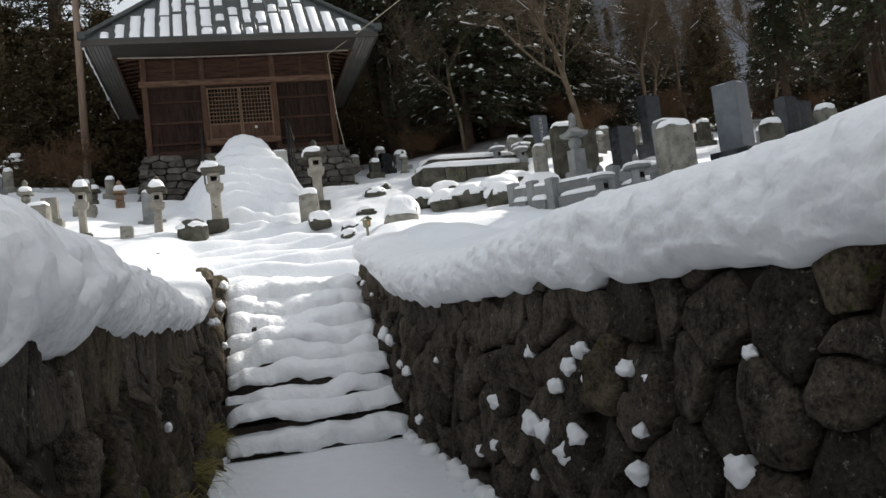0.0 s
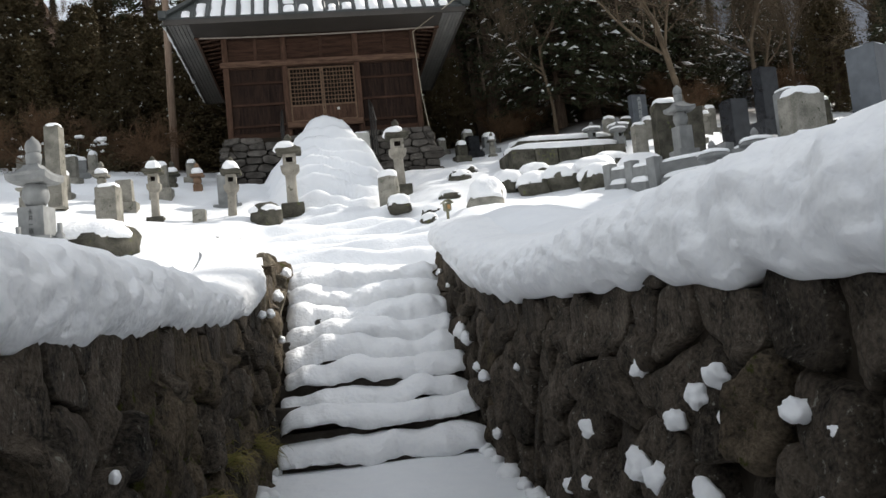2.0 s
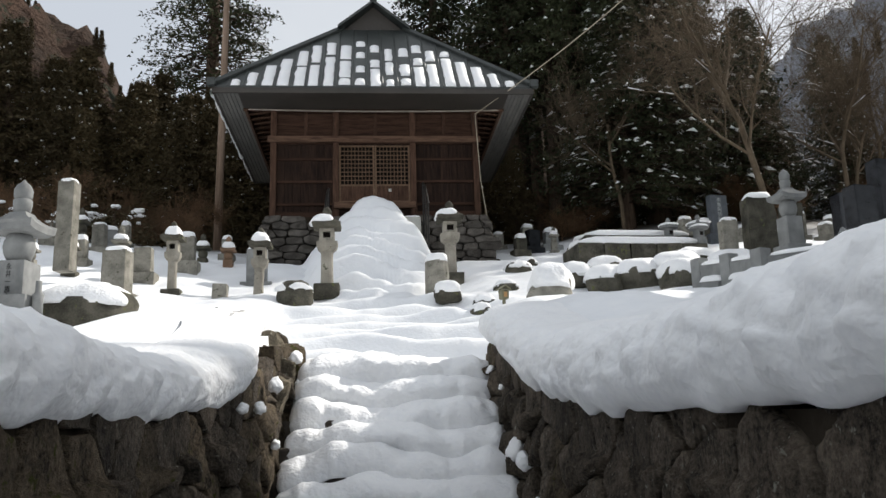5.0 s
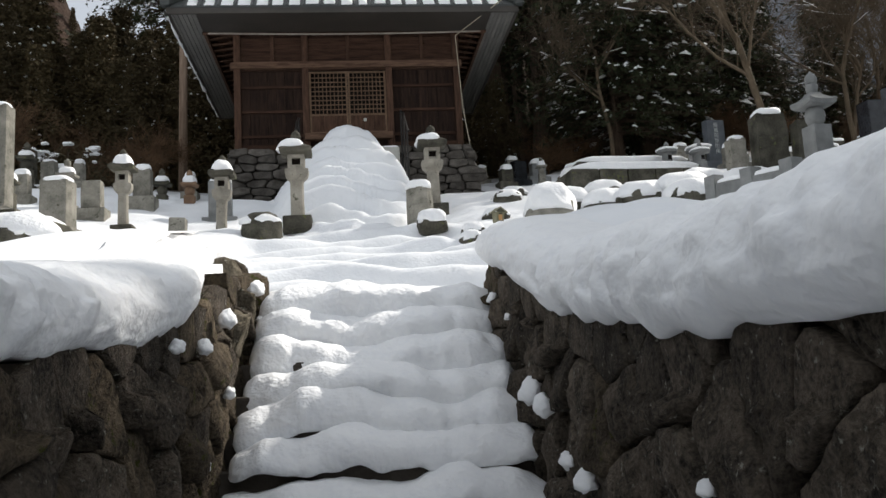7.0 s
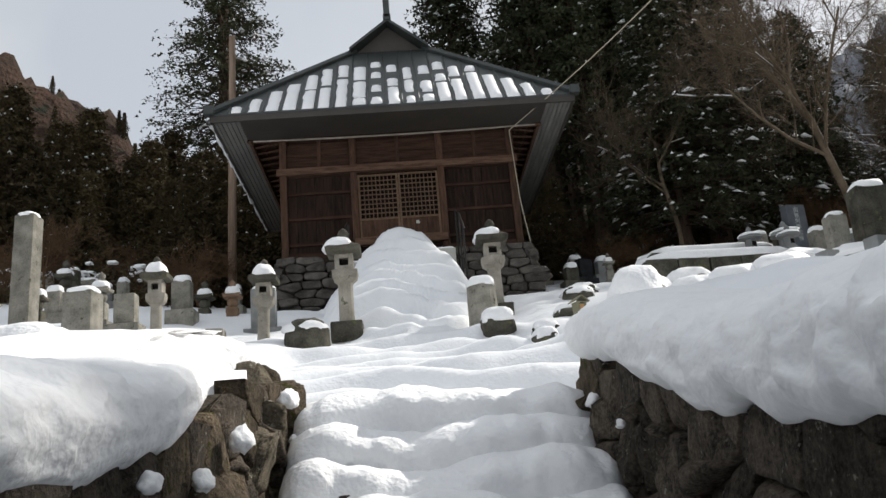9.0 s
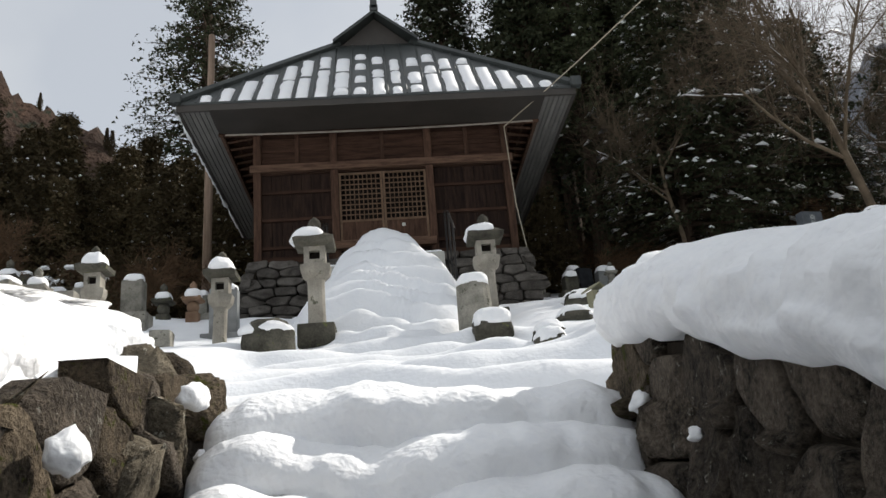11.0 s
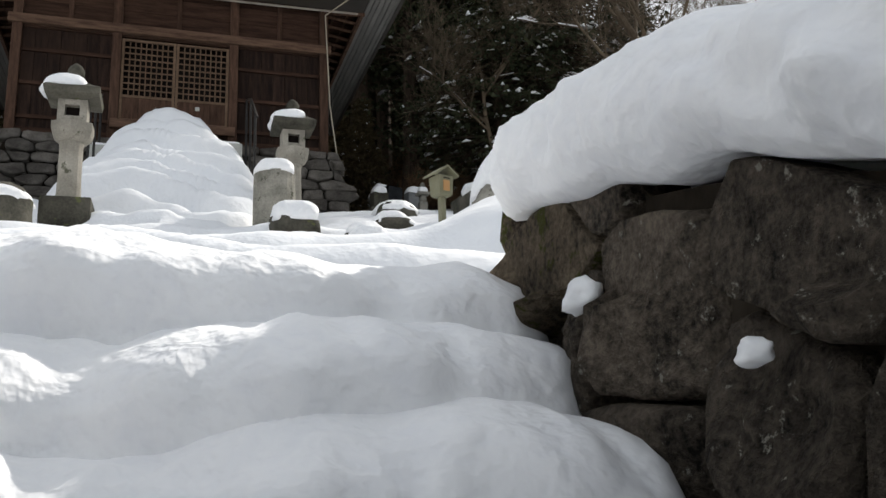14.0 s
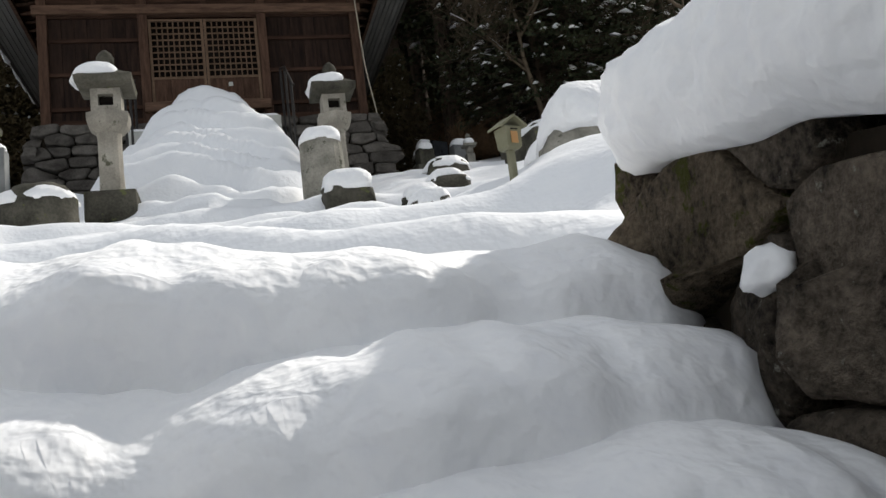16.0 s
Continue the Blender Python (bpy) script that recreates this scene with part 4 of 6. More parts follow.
def lantern(name, x, y, h, label, cap=0.16, z=None, yaw=0.0, seed=0.0, mat=None, lean=0.0, capoff=0.0, group="stone lanterns", wide=1.0):
    """A stone lantern: base, round shaft, bell-shaped platform, fire box with openings, roof slab and jewel."""
    z = put_z(x, y) if z is None else z
    mat = mat or LANTERNSTONE
    ob = thing(name, pose(x, y, z, 0, lean, yaw), label, "stone lantern", group)
    s = h / 1.66
    w = s * wide
    part("base", roughen(box(-0.29 * w, 0.29 * w, -0.27 * w, 0.27 * w, -0.15, 0.17 * s, 0.03), 0.012, 5, seed), DARKSTONE, ob)
    part("shaft", roughen(prism([(0.15 * s, 0.15 * w, 0.15 * w), (0.4 * s, 0.138 * w, 0.138 * w), (0.74 * s, 0.138 * w, 0.138 * w), (0.80 * s, 0.145 * w, 0.145 * w)], 16, 0), 0.006, 6, seed), mat, ob, smooth=False)
    part("platform", roughen(prism([(0.80 * s, 0.17 * w, 0.17 * w), (0.86 * s, 0.25 * w, 0.25 * w), (0.93 * s, 0.275 * w, 0.275 * w), (1.00 * s, 0.275 * w, 0.275 * w)], 6, 30), 0.008, 6, seed + 3), mat, ob)
    part("fire_box_corner", box(-0.17 * w, -0.085 * w, -0.17 * w, 0.17 * w, 1.0 * s, 1.25 * s), mat, ob)
    part("fire_box_corner", box(0.085 * w, 0.17 * w, -0.17 * w, 0.17 * w, 1.0 * s, 1.25 * s), mat, ob)
    part("fire_box_band", box(-0.085 * w, 0.085 * w, -0.168 * w, 0.168 * w, 1.0 * s, 1.06 * s), mat, ob)
    part("fire_box_band", box(-0.085 * w, 0.085 * w, -0.168 * w, 0.168 * w, 1.18 * s, 1.25 * s), mat, ob)
    # black block in place of the shade within the fire box
    part("fire_box_core", box(-0.083 * w, 0.083 * w, -0.06 * w, 0.06 * w, 1.06 * s, 1.18 * s), HOLLOWSHADE, ob)
    part("roof_stone", roughen(prism([(1.245 * s, 0.20 * w, 0.20 * w), (1.275 * s, 0.31 * w, 0.31 * w), (1.345 * s, 0.325 * w, 0.325 * w), (1.40 * s, 0.22 * w, 0.22 * w), (1.47 * s, 0.11 * w, 0.11 * w)], 4, 45), 0.016, 5, seed + 5), DARKSTONE, ob, "mossy dark roof stone")
    part("jewel", lathe([(1.46 * s, 0.07 * w), (1.52 * s, 0.07 * w), (1.555 * s, 0.10 * w), (1.61 * s, 0.105 * w), (1.66 * s, 0.075 * w), (1.70 * s, 0.02 * w)], 14), DARKSTONE, ob, smooth=True)
    if cap:
        part("snow_cap", snowcap(0.27 * w, 0.29 * w, cap * 1.1, 1.35 * s, seed, cx=capoff * w, lean=0.2 if capoff else 0.0, power=2.0, ragged=0.12), SNOW, ob, "cushion of snow on the roof", smooth=True)
    return ob


def rock(name, x, y, size, label, cap=0.0, z=None, seed=0.0, mat=None, capw=1.0, group="boulders", yaw=0.0, capx=0.0):
    z = put_z(x, y) if z is None else z
    ob = thing(name, pose(x, y, z, 0, 0, yaw), label, "boulder", group)
    part("stone", boulder(size, seed), mat or DARKSTONE, ob, smooth=True)
    if cap:
        part("snow_cap", snowcap(size[0] * 0.98 * capw, size[1] * 1.0 * capw, cap + size[2] * 0.3, size[2] * 0.34, seed, cx=capx, ragged=0.16, power=2.1), SNOW, ob, "thick cap of snow", smooth=True)
    return ob


# beside the stairs to the hall
lantern("stone_lantern", 0.05, 18.95, 1.68, "tall weathered stone lantern with tilted snow cap beside snowy stairs", 0.20, z=4.72, capoff=-0.12, seed=1.0, wide=0.84)
lantern("stone_lantern", 2.65, 21.0, 1.80, "weathered stone lantern with snow cap beside the hall stairs", 0.20, z=5.27, capoff=-0.10, seed=4.0, wide=0.84)


def round_stub(x, y, z):
    ob = thing("stone_stub", pose(x, y, z), "short round stone post under a thick snow cap", "stone post")
    part("post", roughen(prism([(-0.3, 0.24, 0.24), (0.3, 0.235, 0.235), (0.56, 0.225, 0.225)], 18, 0), 0.012, 6, 2.0), OLDSTONE, ob)
    part("snow_cap", snowcap(0.22, 0.22, 0.19, 0.55, 6.0), SNOW, ob, "domed cap of snow", smooth=True)


round_stub(2.17, 18.9, 4.75)
rock("boulder", 2.30, 18.2, (0.26, 0.22, 0.16), "small dark rock under a cushion of snow", 0.20, z=4.52, seed=3.0)
rock("boulder", -0.52, 18.3, (0.33, 0.27, 0.30), "dark rock half under snow", 0.10, z=4.55, seed=8.0, capx=0.0)
rock("boulder", 3.66, 15.56, (0.36, 0.36, 0.34), "lichened boulder under a tall snow cap", 0.34, z=4.06, seed=5.0, mat=OLDSTONE)


def post_lamp(x, y, z):
    ob = thing("garden_lamp", pose(x, y, z, 0, 0, 18) @ Matrix.Scale(0.56, 4), "olive box lamp with small gable roof on short post", "garden lamp")
    part("post", box(-0.035, 0.035, -0.035, 0.035, -0.4, 0.14, 0.004), LAMPGREEN, ob)
    body = part("body", prism([(0.11, 0.07, 0.07), (0.14, 0.095, 0.095), (0.36, 0.105, 0.105)], 4), LAMPGREEN, ob)
    part("panel", box(-0.045, 0.045, -0.112, -0.104, 0.17, 0.30), AMBER, body, "amber panel")
    part("slot", box(-0.04, 0.05, -0.112, -0.106, 0.322, 0.334), HOLLOWSHADE, body)
    v = [(-0.16, -0.15, 0.35), (0, -0.15, 0.46), (0.16, -0.15, 0.35), (-0.16, 0.15, 0.35), (0, 0.15, 0.46), (0.16, 0.15, 0.35)]
    v += [(a, b, c + 0.025) for a, b, c in v]
    f = [(6, 9, 10, 7), (7, 10, 11, 8), (0, 1, 4, 3), (1, 2, 5, 4), (0, 6, 7, 1), (1, 7, 8, 2), (3, 4, 10, 9), (4, 5, 11, 10), (0, 3, 9, 6), (2, 8, 11, 5)]
    raw("roof", v, f, LAMPGREEN, ob)


post_lamp(2.82, 14.87, 3.86)


def rail(x, y, z):
    ob = thing("handrail", pose(x, y, z), "thin dark iron handrail beside the hall steps", "handrail")
    for k, (dx, dy, dz, h) in enumerate(((0, 0.0, 0.0, 0.95), (0.0, -0.9, -0.6, 0.95), (0.0, 0.9, 0.3, 1.0))):
        part("rail_post", tube((dx, dy, dz - 0.5), (dx, dy, dz + h), 0.022, 0.022, 8), IRON, ob)
    part("top_rail", tube((0, -1.25, 0.12), (0, 0.0, 0.95), 0.022, 0.022, 8), IRON, ob)
    part("top_rail", tube((0, 0.0, 0.95), (0, 0.9, 1.30), 0.022, 0.022, 8), IRON, ob)
    return ob


RAIL = rail(2.35, 24.3, 7.5)
copy_thing(RAIL, pose(-0.22, 24.3, 7.35))


def cheek(x, y, z, w):
    ob = thing("step_block", pose(x, y, z), "pale concrete block beside hall steps with thin snow", "concrete block", "blocks beside the hall steps")
    part("block", box(-w / 2, w / 2, -0.25, 0.35, -0.6, 0.0, 0.015), CONCRETE, ob)
    part("snow_cap", snowcap(w / 2, 0.3, 0.08, -0.005, x, cy=0.05), SNOW, ob, smooth=True)


cheek(2.0, 24.75, 7.66, 0.46)
cheek(-0.12, 24.85, 7.5, 0.4)

# graves on the one side
stupa("stone_stupa", -3.78, 14.2, 1.95, GRANITE, "grey granite five-ring stupa with carved inscription in snow", z=3.60, writing="永井一族之墓", yaw=-9, slim=0.80)


def altar(x, y, z):
    ob = thing("grave_altar", pose(x, y, z, 0, 0, -9), "grey granite offering table before a stupa", "grave altar")
    part("table", box(-0.24, 0.24, -0.16, 0.16, 0.16, 0.34, 0.012), GRANITE, ob)
    part("foot", box(-0.2, -0.1, -0.14, 0.14, -0.1, 0.16, 0.01), GRANITE, ob)
    part("foot", box(0.1, 0.2, -0.14, 0.14, -0.1, 0.16, 0.01), GRANITE, ob)
    for s in (-1, 1):
        part("flower_vase", lathe([(0.0, 0.07), (0.3, 0.065), (0.34, 0.075), (0.38, 0.04), (0.52, 0.038)], 14), GRANITE, ob, smooth=True).location = (s * 0.32, 0.0, 0.0)


altar(-3.62, 13.75, 3.55)
rock("boulder", -3.02, 14.75, (0.66, 0.48, 0.42), "wide dark mossy boulder under thick snow", 0.24, z=3.74, seed=11.0, capw=0.98, yaw=10)
for k, (dx, dy, r) in enumerate(((0.05, -0.5, 0.12), (0.22, -0.42, 0.10), (0.33, -0.34, 0.11), (0.42, -0.2, 0.13), (0.14, -0.46, 0.08))):
    rock("round_stone", -3.05 + dx, 14.75 + dy, (r, r, r * 0.8), "small brown rounded stone under a boulder", z=3.45, seed=20.0 + k, mat=REDSTONE, group="rounded stones")
slab("stone_pillar", -4.70, 18.5, 1.55, 0.30, 0.30, OLDSTONE, "tall square weathered stone pillar with small snow cap", 0.09, base=False, z=5.27, seed=1.0, category="stone pillar", group="stone pillars", yaw=-6)
slab("gravestone", -3.46, 17.5, 0.90, 0.42, 0.36, OLDSTONE, "squat weathered square gravestone with thin snow cap", 0.10, z=4.38, seed=2.0, rough=0.012, yaw=-8)
slab("gravestone", -3.69, 20.0, 0.66, 0.35, 0.26, OLDSTONE, "low weathered gravestone standing in snow", 0.0, z=5.22, seed=3.0, rough=0.015)
lantern("stone_lantern", -2.80, 18.66, 1.42, "slim weathered stone lantern with round snow cap", 0.20, z=4.64, seed=7.0, mat=LANTERNSTONE, wide=0.72)
slab("gravestone", -3.15, 21.5, 0.70, 0.34, 0.28, OLDSTONE, "plain square gravestone with domed snow cap", 0.16, z=5.75, seed=4.0)
stupa("stone_stupa", -3.20, 23.5, 1.05, DARKSTONE, "small dark stone stupa capped with snow", z=5.95, cap=0.16, seed=3.0)
stupa("stone_stupa", -2.42, 22.5, 0.98, REDSTONE, "small reddish stone stupa capped with snow", z=5.72, cap=0.18, seed=5.0)
lantern("stone_lantern", -1.27, 19.07, 1.48, "slim weathered stone lantern leaning under round snow cap", 0.22, z=4.54, seed=9.0, mat=LANTERNSTONE, wide=0.76, lean=1.5)
slab("gravestone", -1.50, 20.6, 0.85, 0.42, 0.25, GRANITE, "upright grey gravestone behind a stone lantern", 0.12, z=5.1, seed=6.0)
slab("gravestone", -5.6, 16.2, 0.85, 0.45, 0.4, OLDSTONE, "weathered square gravestone with snow cap", 0.10, seed=7.0, rough=0.012)
slab("gravestone", -1.9, 18.6, 0.26, 0.28, 0.24, OLDSTONE, "low dark stone block poking from snow", 0.0, base=False, seed=8.0, rough=0.02)
rnd = random.Random(11)
for k in range(19):
    x, y = rnd.uniform(-9.5, -2.4), rnd.uniform(19.5, 27.5)
    if -3.9 < x and y < 23.8:
        x -= 2.2
    h = rnd.uniform(0.45, 0.95)
    if k % 4 == 0:
        stupa("stone_stupa", x, y, h + 0.2, rnd.choice((OLDSTONE, DARKSTONE)), "small weathered stone stupa capped with snow", cap=0.15, seed=k)
    else:
        slab("gravestone", x, y, h, rnd.uniform(0.24, 0.4), 0.24, rnd.choice((OLDSTONE, OLDSTONE, DARKSTONE, GRANITE)), "small old gravestone with a cap of snow", rnd.uniform(0.08, 0.18), seed=k, rough=0.012, yaw=rnd.uniform(-12, 12))

# graves on the other side
stupa("stone_stupa", 7.41, 15.1, 1.35, GRANITE, "grey granite five-ring stupa on a tiered base", z=4.62, yaw=8, seed=2.0, slim=0.78)
inscribed = slab("gravestone", 11.3, 26.7, 1.35, 0.56, 0.25, SLATESTONE, "dark grey polished slab with pale inscription", 0.0, z=7.45, yaw=10)
lettering("南無阿弥陀佛", PALEINK, next(c for c in inscribed.children if c.name.startswith("upright")), Vector((0, -0.128, 1.27)), 0.15)
slab("gravestone", 9.0, 19.4, 1.35, 0.58, 0.42, DARKSTONE, "rough dark upright stone with a thick snow cap", 0.16, z=5.32, rough=0.05, base=False, seed=12.0)
slab("gravestone", 8.22, 19.2, 0.75, 0.30, 0.28, OLDSTONE, "short square post stone with snow cap", 0.10, z=5.4, base=False, seed=13.0)
slab("gravestone", 9.55, 19.1, 1.25, 0.42, 0.3, DARKSTONE, "tall rough dark stone", 0.0, z=5.2, rough=0.05, base=False, seed=14.0)
slab("gravestone", 8.95, 16.0, 0.95, 0.46, 0.3, BLACKSTONE, "polished black granite gravestone on a plinth", 0.0, z=4.85, basemat=DARKSTONE)
slab("gravestone", 9.12, 12.0, 1.35, 0.47, 0.45, SLATESTONE, "dark blue-grey polished square gravestone on stepped plinth", 0.02, z=4.20, yaw=30, basemat=BLACKSTONE)
slab("gravestone", 7.55, 11.4, 0.86, 0.52, 0.40, OLDSTONE, "rough round-topped weathered gravestone under snow cap", 0.15, z=3.86, rough=0.03, base=False, seed=15.0, top=0.0, yaw=14)
slab("gravestone", 7.75, 12.0, 1.05, 0.36, 0.3, GRANITE, "grey granite upright with slanted top", 0.05, z=3.95, seed=16.0, top=0.08, yaw=14)
slab("gravestone", 10.28, 17.0, 1.30, 0.44, 0.3, BLACKSTONE, "tall polished black granite gravestone", 0.0, z=5.42, yaw=12, basemat=BLACKSTONE)
slab("gravestone", 7.92, 14.0, 0.95, 0.36, 0.26, BLACKSTONE, "polished black granite gravestone", 0.0, z=4.4, yaw=12, basemat=BLACKSTONE)
slab("gravestone", 13.5, 15.0, 0.85, 0.42, 0.34, OLDSTONE, "weathered square gravestone under a tall snow cap", 0.18, yaw=20, seed=18.0)


def small_lantern(x, y, z, s, seed):
    ob = thing("stone_lantern", pose(x, y, z, 0, 0, 12), "low grey stone lantern with broad snowy roof", "stone lantern", "low stone lanterns")
    part("base", prism([(-0.2, 0.24 * s, 0.24 * s), (0.2 * s, 0.22 * s, 0.22 * s)], 6, 0), GRANITE, ob)
    part("fire_box", prism([(0.2 * s, 0.17 * s, 0.17 * s), (0.48 * s, 0.17 * s, 0.17 * s)], 6, 0), GRANITE, ob)
    # no hole is cut: a black block paints the shaded window
    part("opening", box(-0.06 * s, 0.06 * s, -0.156 * s, -0.12 * s, 0.27 * s, 0.40 * s), HOLLOWSHADE, ob)
    part("roof_stone", prism([(0.47 * s, 0.20 * s, 0.20 * s), (0.50 * s, 0.35 * s, 0.35 * s), (0.55 * s, 0.35 * s, 0.35 * s), (0.70 * s, 0.10 * s, 0.10 * s)], 6, 0), GRANITE, ob)
    part("jewel", lathe([(0.69 * s, 0.06 * s), (0.75 * s, 0.085 * s), (0.82 * s, 0.05 * s), (0.86 * s, 0.01 * s)], 12), GRANITE, ob, smooth=True)
    part("snow_cap", snowcap(0.29 * s, 0.29 * s, 0.10 * s, 0.58 * s, seed), SNOW, ob, smooth=True)


small_lantern(6.42, 12.0, 3.66, 0.72, 1.0)
small_lantern(6.95, 11.7, 3.75, 0.72, 2.0)
small_lantern(8.23, 22.6, 6.45, 0.75, 3.0)
small_lantern(9.07, 22.8, 6.45, 0.9, 4.0)
small_lantern(8.75, 22.0, 6.3, 0.7, 5.0)


def kerb(points, z_of, h, label):
    """A low granite fence of posts and slabs."""
    ob = thing("grave_fence", pose(0, 0, 0), label, "stone fence")
    for k, (x, y) in enumerate(points):
        z = z_of(x, y)
        part("fence_post", box(-0.10, 0.10, -0.10, 0.10, -0.3, h + 0.12, 0.01), GRANITE, ob).matrix_basis = pose(x, y, z, 0, 0, 20)
        if k:
            a, b = Vector((*points[k - 1], z_of(*points[k - 1]))), Vector((x, y, z))
            mid, ln = (a + b) / 2, (b - a).length
            q = (b - a).to_track_quat("X", "Z").to_matrix().to_4x4()
            m = Matrix.Translation(mid) @ q
            part("fence_slab", box(-ln / 2 + 0.1, ln / 2 - 0.1, -0.06, 0.06, h * 0.42, h, 0.008), GRANITE, ob).matrix_basis = m
            part("fence_base", box(-ln / 2 + 0.1, ln / 2 - 0.1, -0.16, 0.16, -0.25, h * 0.22, 0.01), GRANITE, ob).matrix_basis = m
            part("snow_strip", snowcap(ln / 2 - 0.12, 0.09, 0.07, h - 0.005, k), SNOW, ob, smooth=True).matrix_basis = m
            part("snow_strip", snowcap(ln / 2 - 0.12, 0.15, 0.12, h * 0.21, k + 5), SNOW, ob, smooth=True).matrix_basis = m


kerb([(6.22, 15.9), (6.28, 14.9), (6.30, 13.9), (7.3, 13.3), (8.4, 12.7)], lambda x, y: float(np.interp(y, (12.7, 13.9, 15.9), (4.02, 3.95, 4.22))), 0.36, "low grey granite grave fence dusted with snow")


def terrace(x, y, z, w, d, h):
    ob = thing("stone_terrace", pose(x, y, z, 0, 0, 4), "low dark stone terrace edge under level snow", "stone terrace", "stone terraces")
    n = 5
    for k in range(n):
        a = -w / 2 + w * k / n
        part("edge_stone", roughen(box(a + 0.01, a + w / n - 0.01, -d / 2, -d / 2 + 0.4, -0.4, h, 0.03), 0.012, 4, k), DARKSTONE, ob)
    part("fill", box(-w / 2, w / 2, -d / 2 + 0.4, d / 2, -0.4, h - 0.02), DARKSTONE, ob)
    part("snow_cap", snowcap(w / 2 * 1.0, d / 2 * 1.02, 0.20, h - 0.01, x, power=5), SNOW, ob, "thick level snow", smooth=True)


terrace(7.55, 23.6, 6.1, 2.9, 1.5, 0.62)
terrace(7.2, 22.2, 5.85, 3.2, 1.2, 0.40)
for k, (x, y, r) in enumerate(((5.35, 18.4, 0.33), (6.0, 18.3, 0.40), (6.7, 18.2, 0.42), (5.6, 19.2, 0.35), (6.5, 17.4, 0.36), (7.2, 18.6, 0.4), (4.9, 19.0, 0.3), (7.3, 17.2, 0.4))):
    rock("boulder", x, y, (r * 1.15, r, r * 0.7), "dark terrace boulder draped with thick snow", 0.26, z=land(x, y) + 0.12, seed=30.0 + k, group="boulders under snow", capw=1.02)
for k, (x, y, r) in enumerate(((2.9, 17.6, 0.24), (3.5, 18.9, 0.28), (2.7, 16.5, 0.2), (4.2, 21.3, 0.36), (4.6, 22.6, 0.35))):
    rock("boulder", x, y, (r * 0.9, r * 0.8, r * 0.55), "low dark rock patched with snow", 0.14, z=land(x, y) - 0.03, seed=50.0 + k, mat=DARKSTONE, group="rocks in snow", capw=0.95)
rnd = random.Random(23)
for k in range(46):
    x, y = rnd.uniform(9.5, 19.0), rnd.uniform(13.0, 27.0)
    if k < 9:
        x, y = rnd.uniform(3.9, 6.6), rnd.uniform(26.5, 31.5)
    elif x < 10.5 and y < 17:
        x += 3.2
    h = rnd.uniform(0.35, 0.8) * (0.8 if k < 9 else 1.0)
    lab, mt = rnd.choice((("old weathered gravestone with a cap of snow", OLDSTONE), ("old weathered gravestone with a cap of snow", OLDSTONE), ("grey granite gravestone with a cap of snow", GRANITE), ("dark mossy gravestone with a cap of snow", DARKSTONE)))
    if k % 6 == 0:
        stupa("stone_stupa", x, y, h + 0.3, OLDSTONE, "small weathered stone stupa capped with snow", cap=0.14, seed=k)
    elif k % 9 == 1:
        slab("gravestone", x, y, h + 0.4, 0.4, 0.26, BLACKSTONE, "polished black granite gravestone in snow", 0.0, seed=k, yaw=rnd.uniform(0, 25))
    else:
        slab("gravestone", x, y, h, rnd.uniform(0.28, 0.45), rnd.uniform(0.22, 0.32), mt, lab, rnd.uniform(0.10, 0.2), seed=k, rough=0.015, yaw=rnd.uniform(-5, 25))


# ---- pole and cable ----
def pole(x, y, z, h):
    ob = thing("wooden_pole", pose(x, y, z, 0, 0.6, 0), "tall bare grey-brown wooden utility pole", "utility pole")
    part("shaft", roughen(prism([(-0.5, 0.17, 0.17), (h * 0.5, 0.145, 0.145), (h, 0.12, 0.12)], 14, 0), 0.008, 2, 3), POLEWOOD, ob, smooth=True)


pole(-4.94, 35.0, 8.3, 11.5)


def cable():
    a, b = Vector((3.92, 25.55, 10.95)), Vector((9.5, 17.0, 13.6))
    bm = bmesh.new()
    prev = None
    for k in range(25):
        t = k / 24
        p = a.lerp(b, t) - Vector((0, 0, 0.35 * math.sin(math.pi * t)))
        if prev is not None:
            tube(prev, p, 0.014, 0.014, 6, bm)
        prev = p
    tube((3.92, 25.55, 10.95), (4.02, 25.62, 9.0), 0.013, 0.013, 6, bm)
    tube((4.02, 25.62, 9.0), (4.15, 25.55, 7.9), 0.013, 0.013, 6, bm)
    ob = part("rope", bm, ROPE, None)
    tagged(ob, "pale thin rope slung from the hall eave", "rope")


cable()


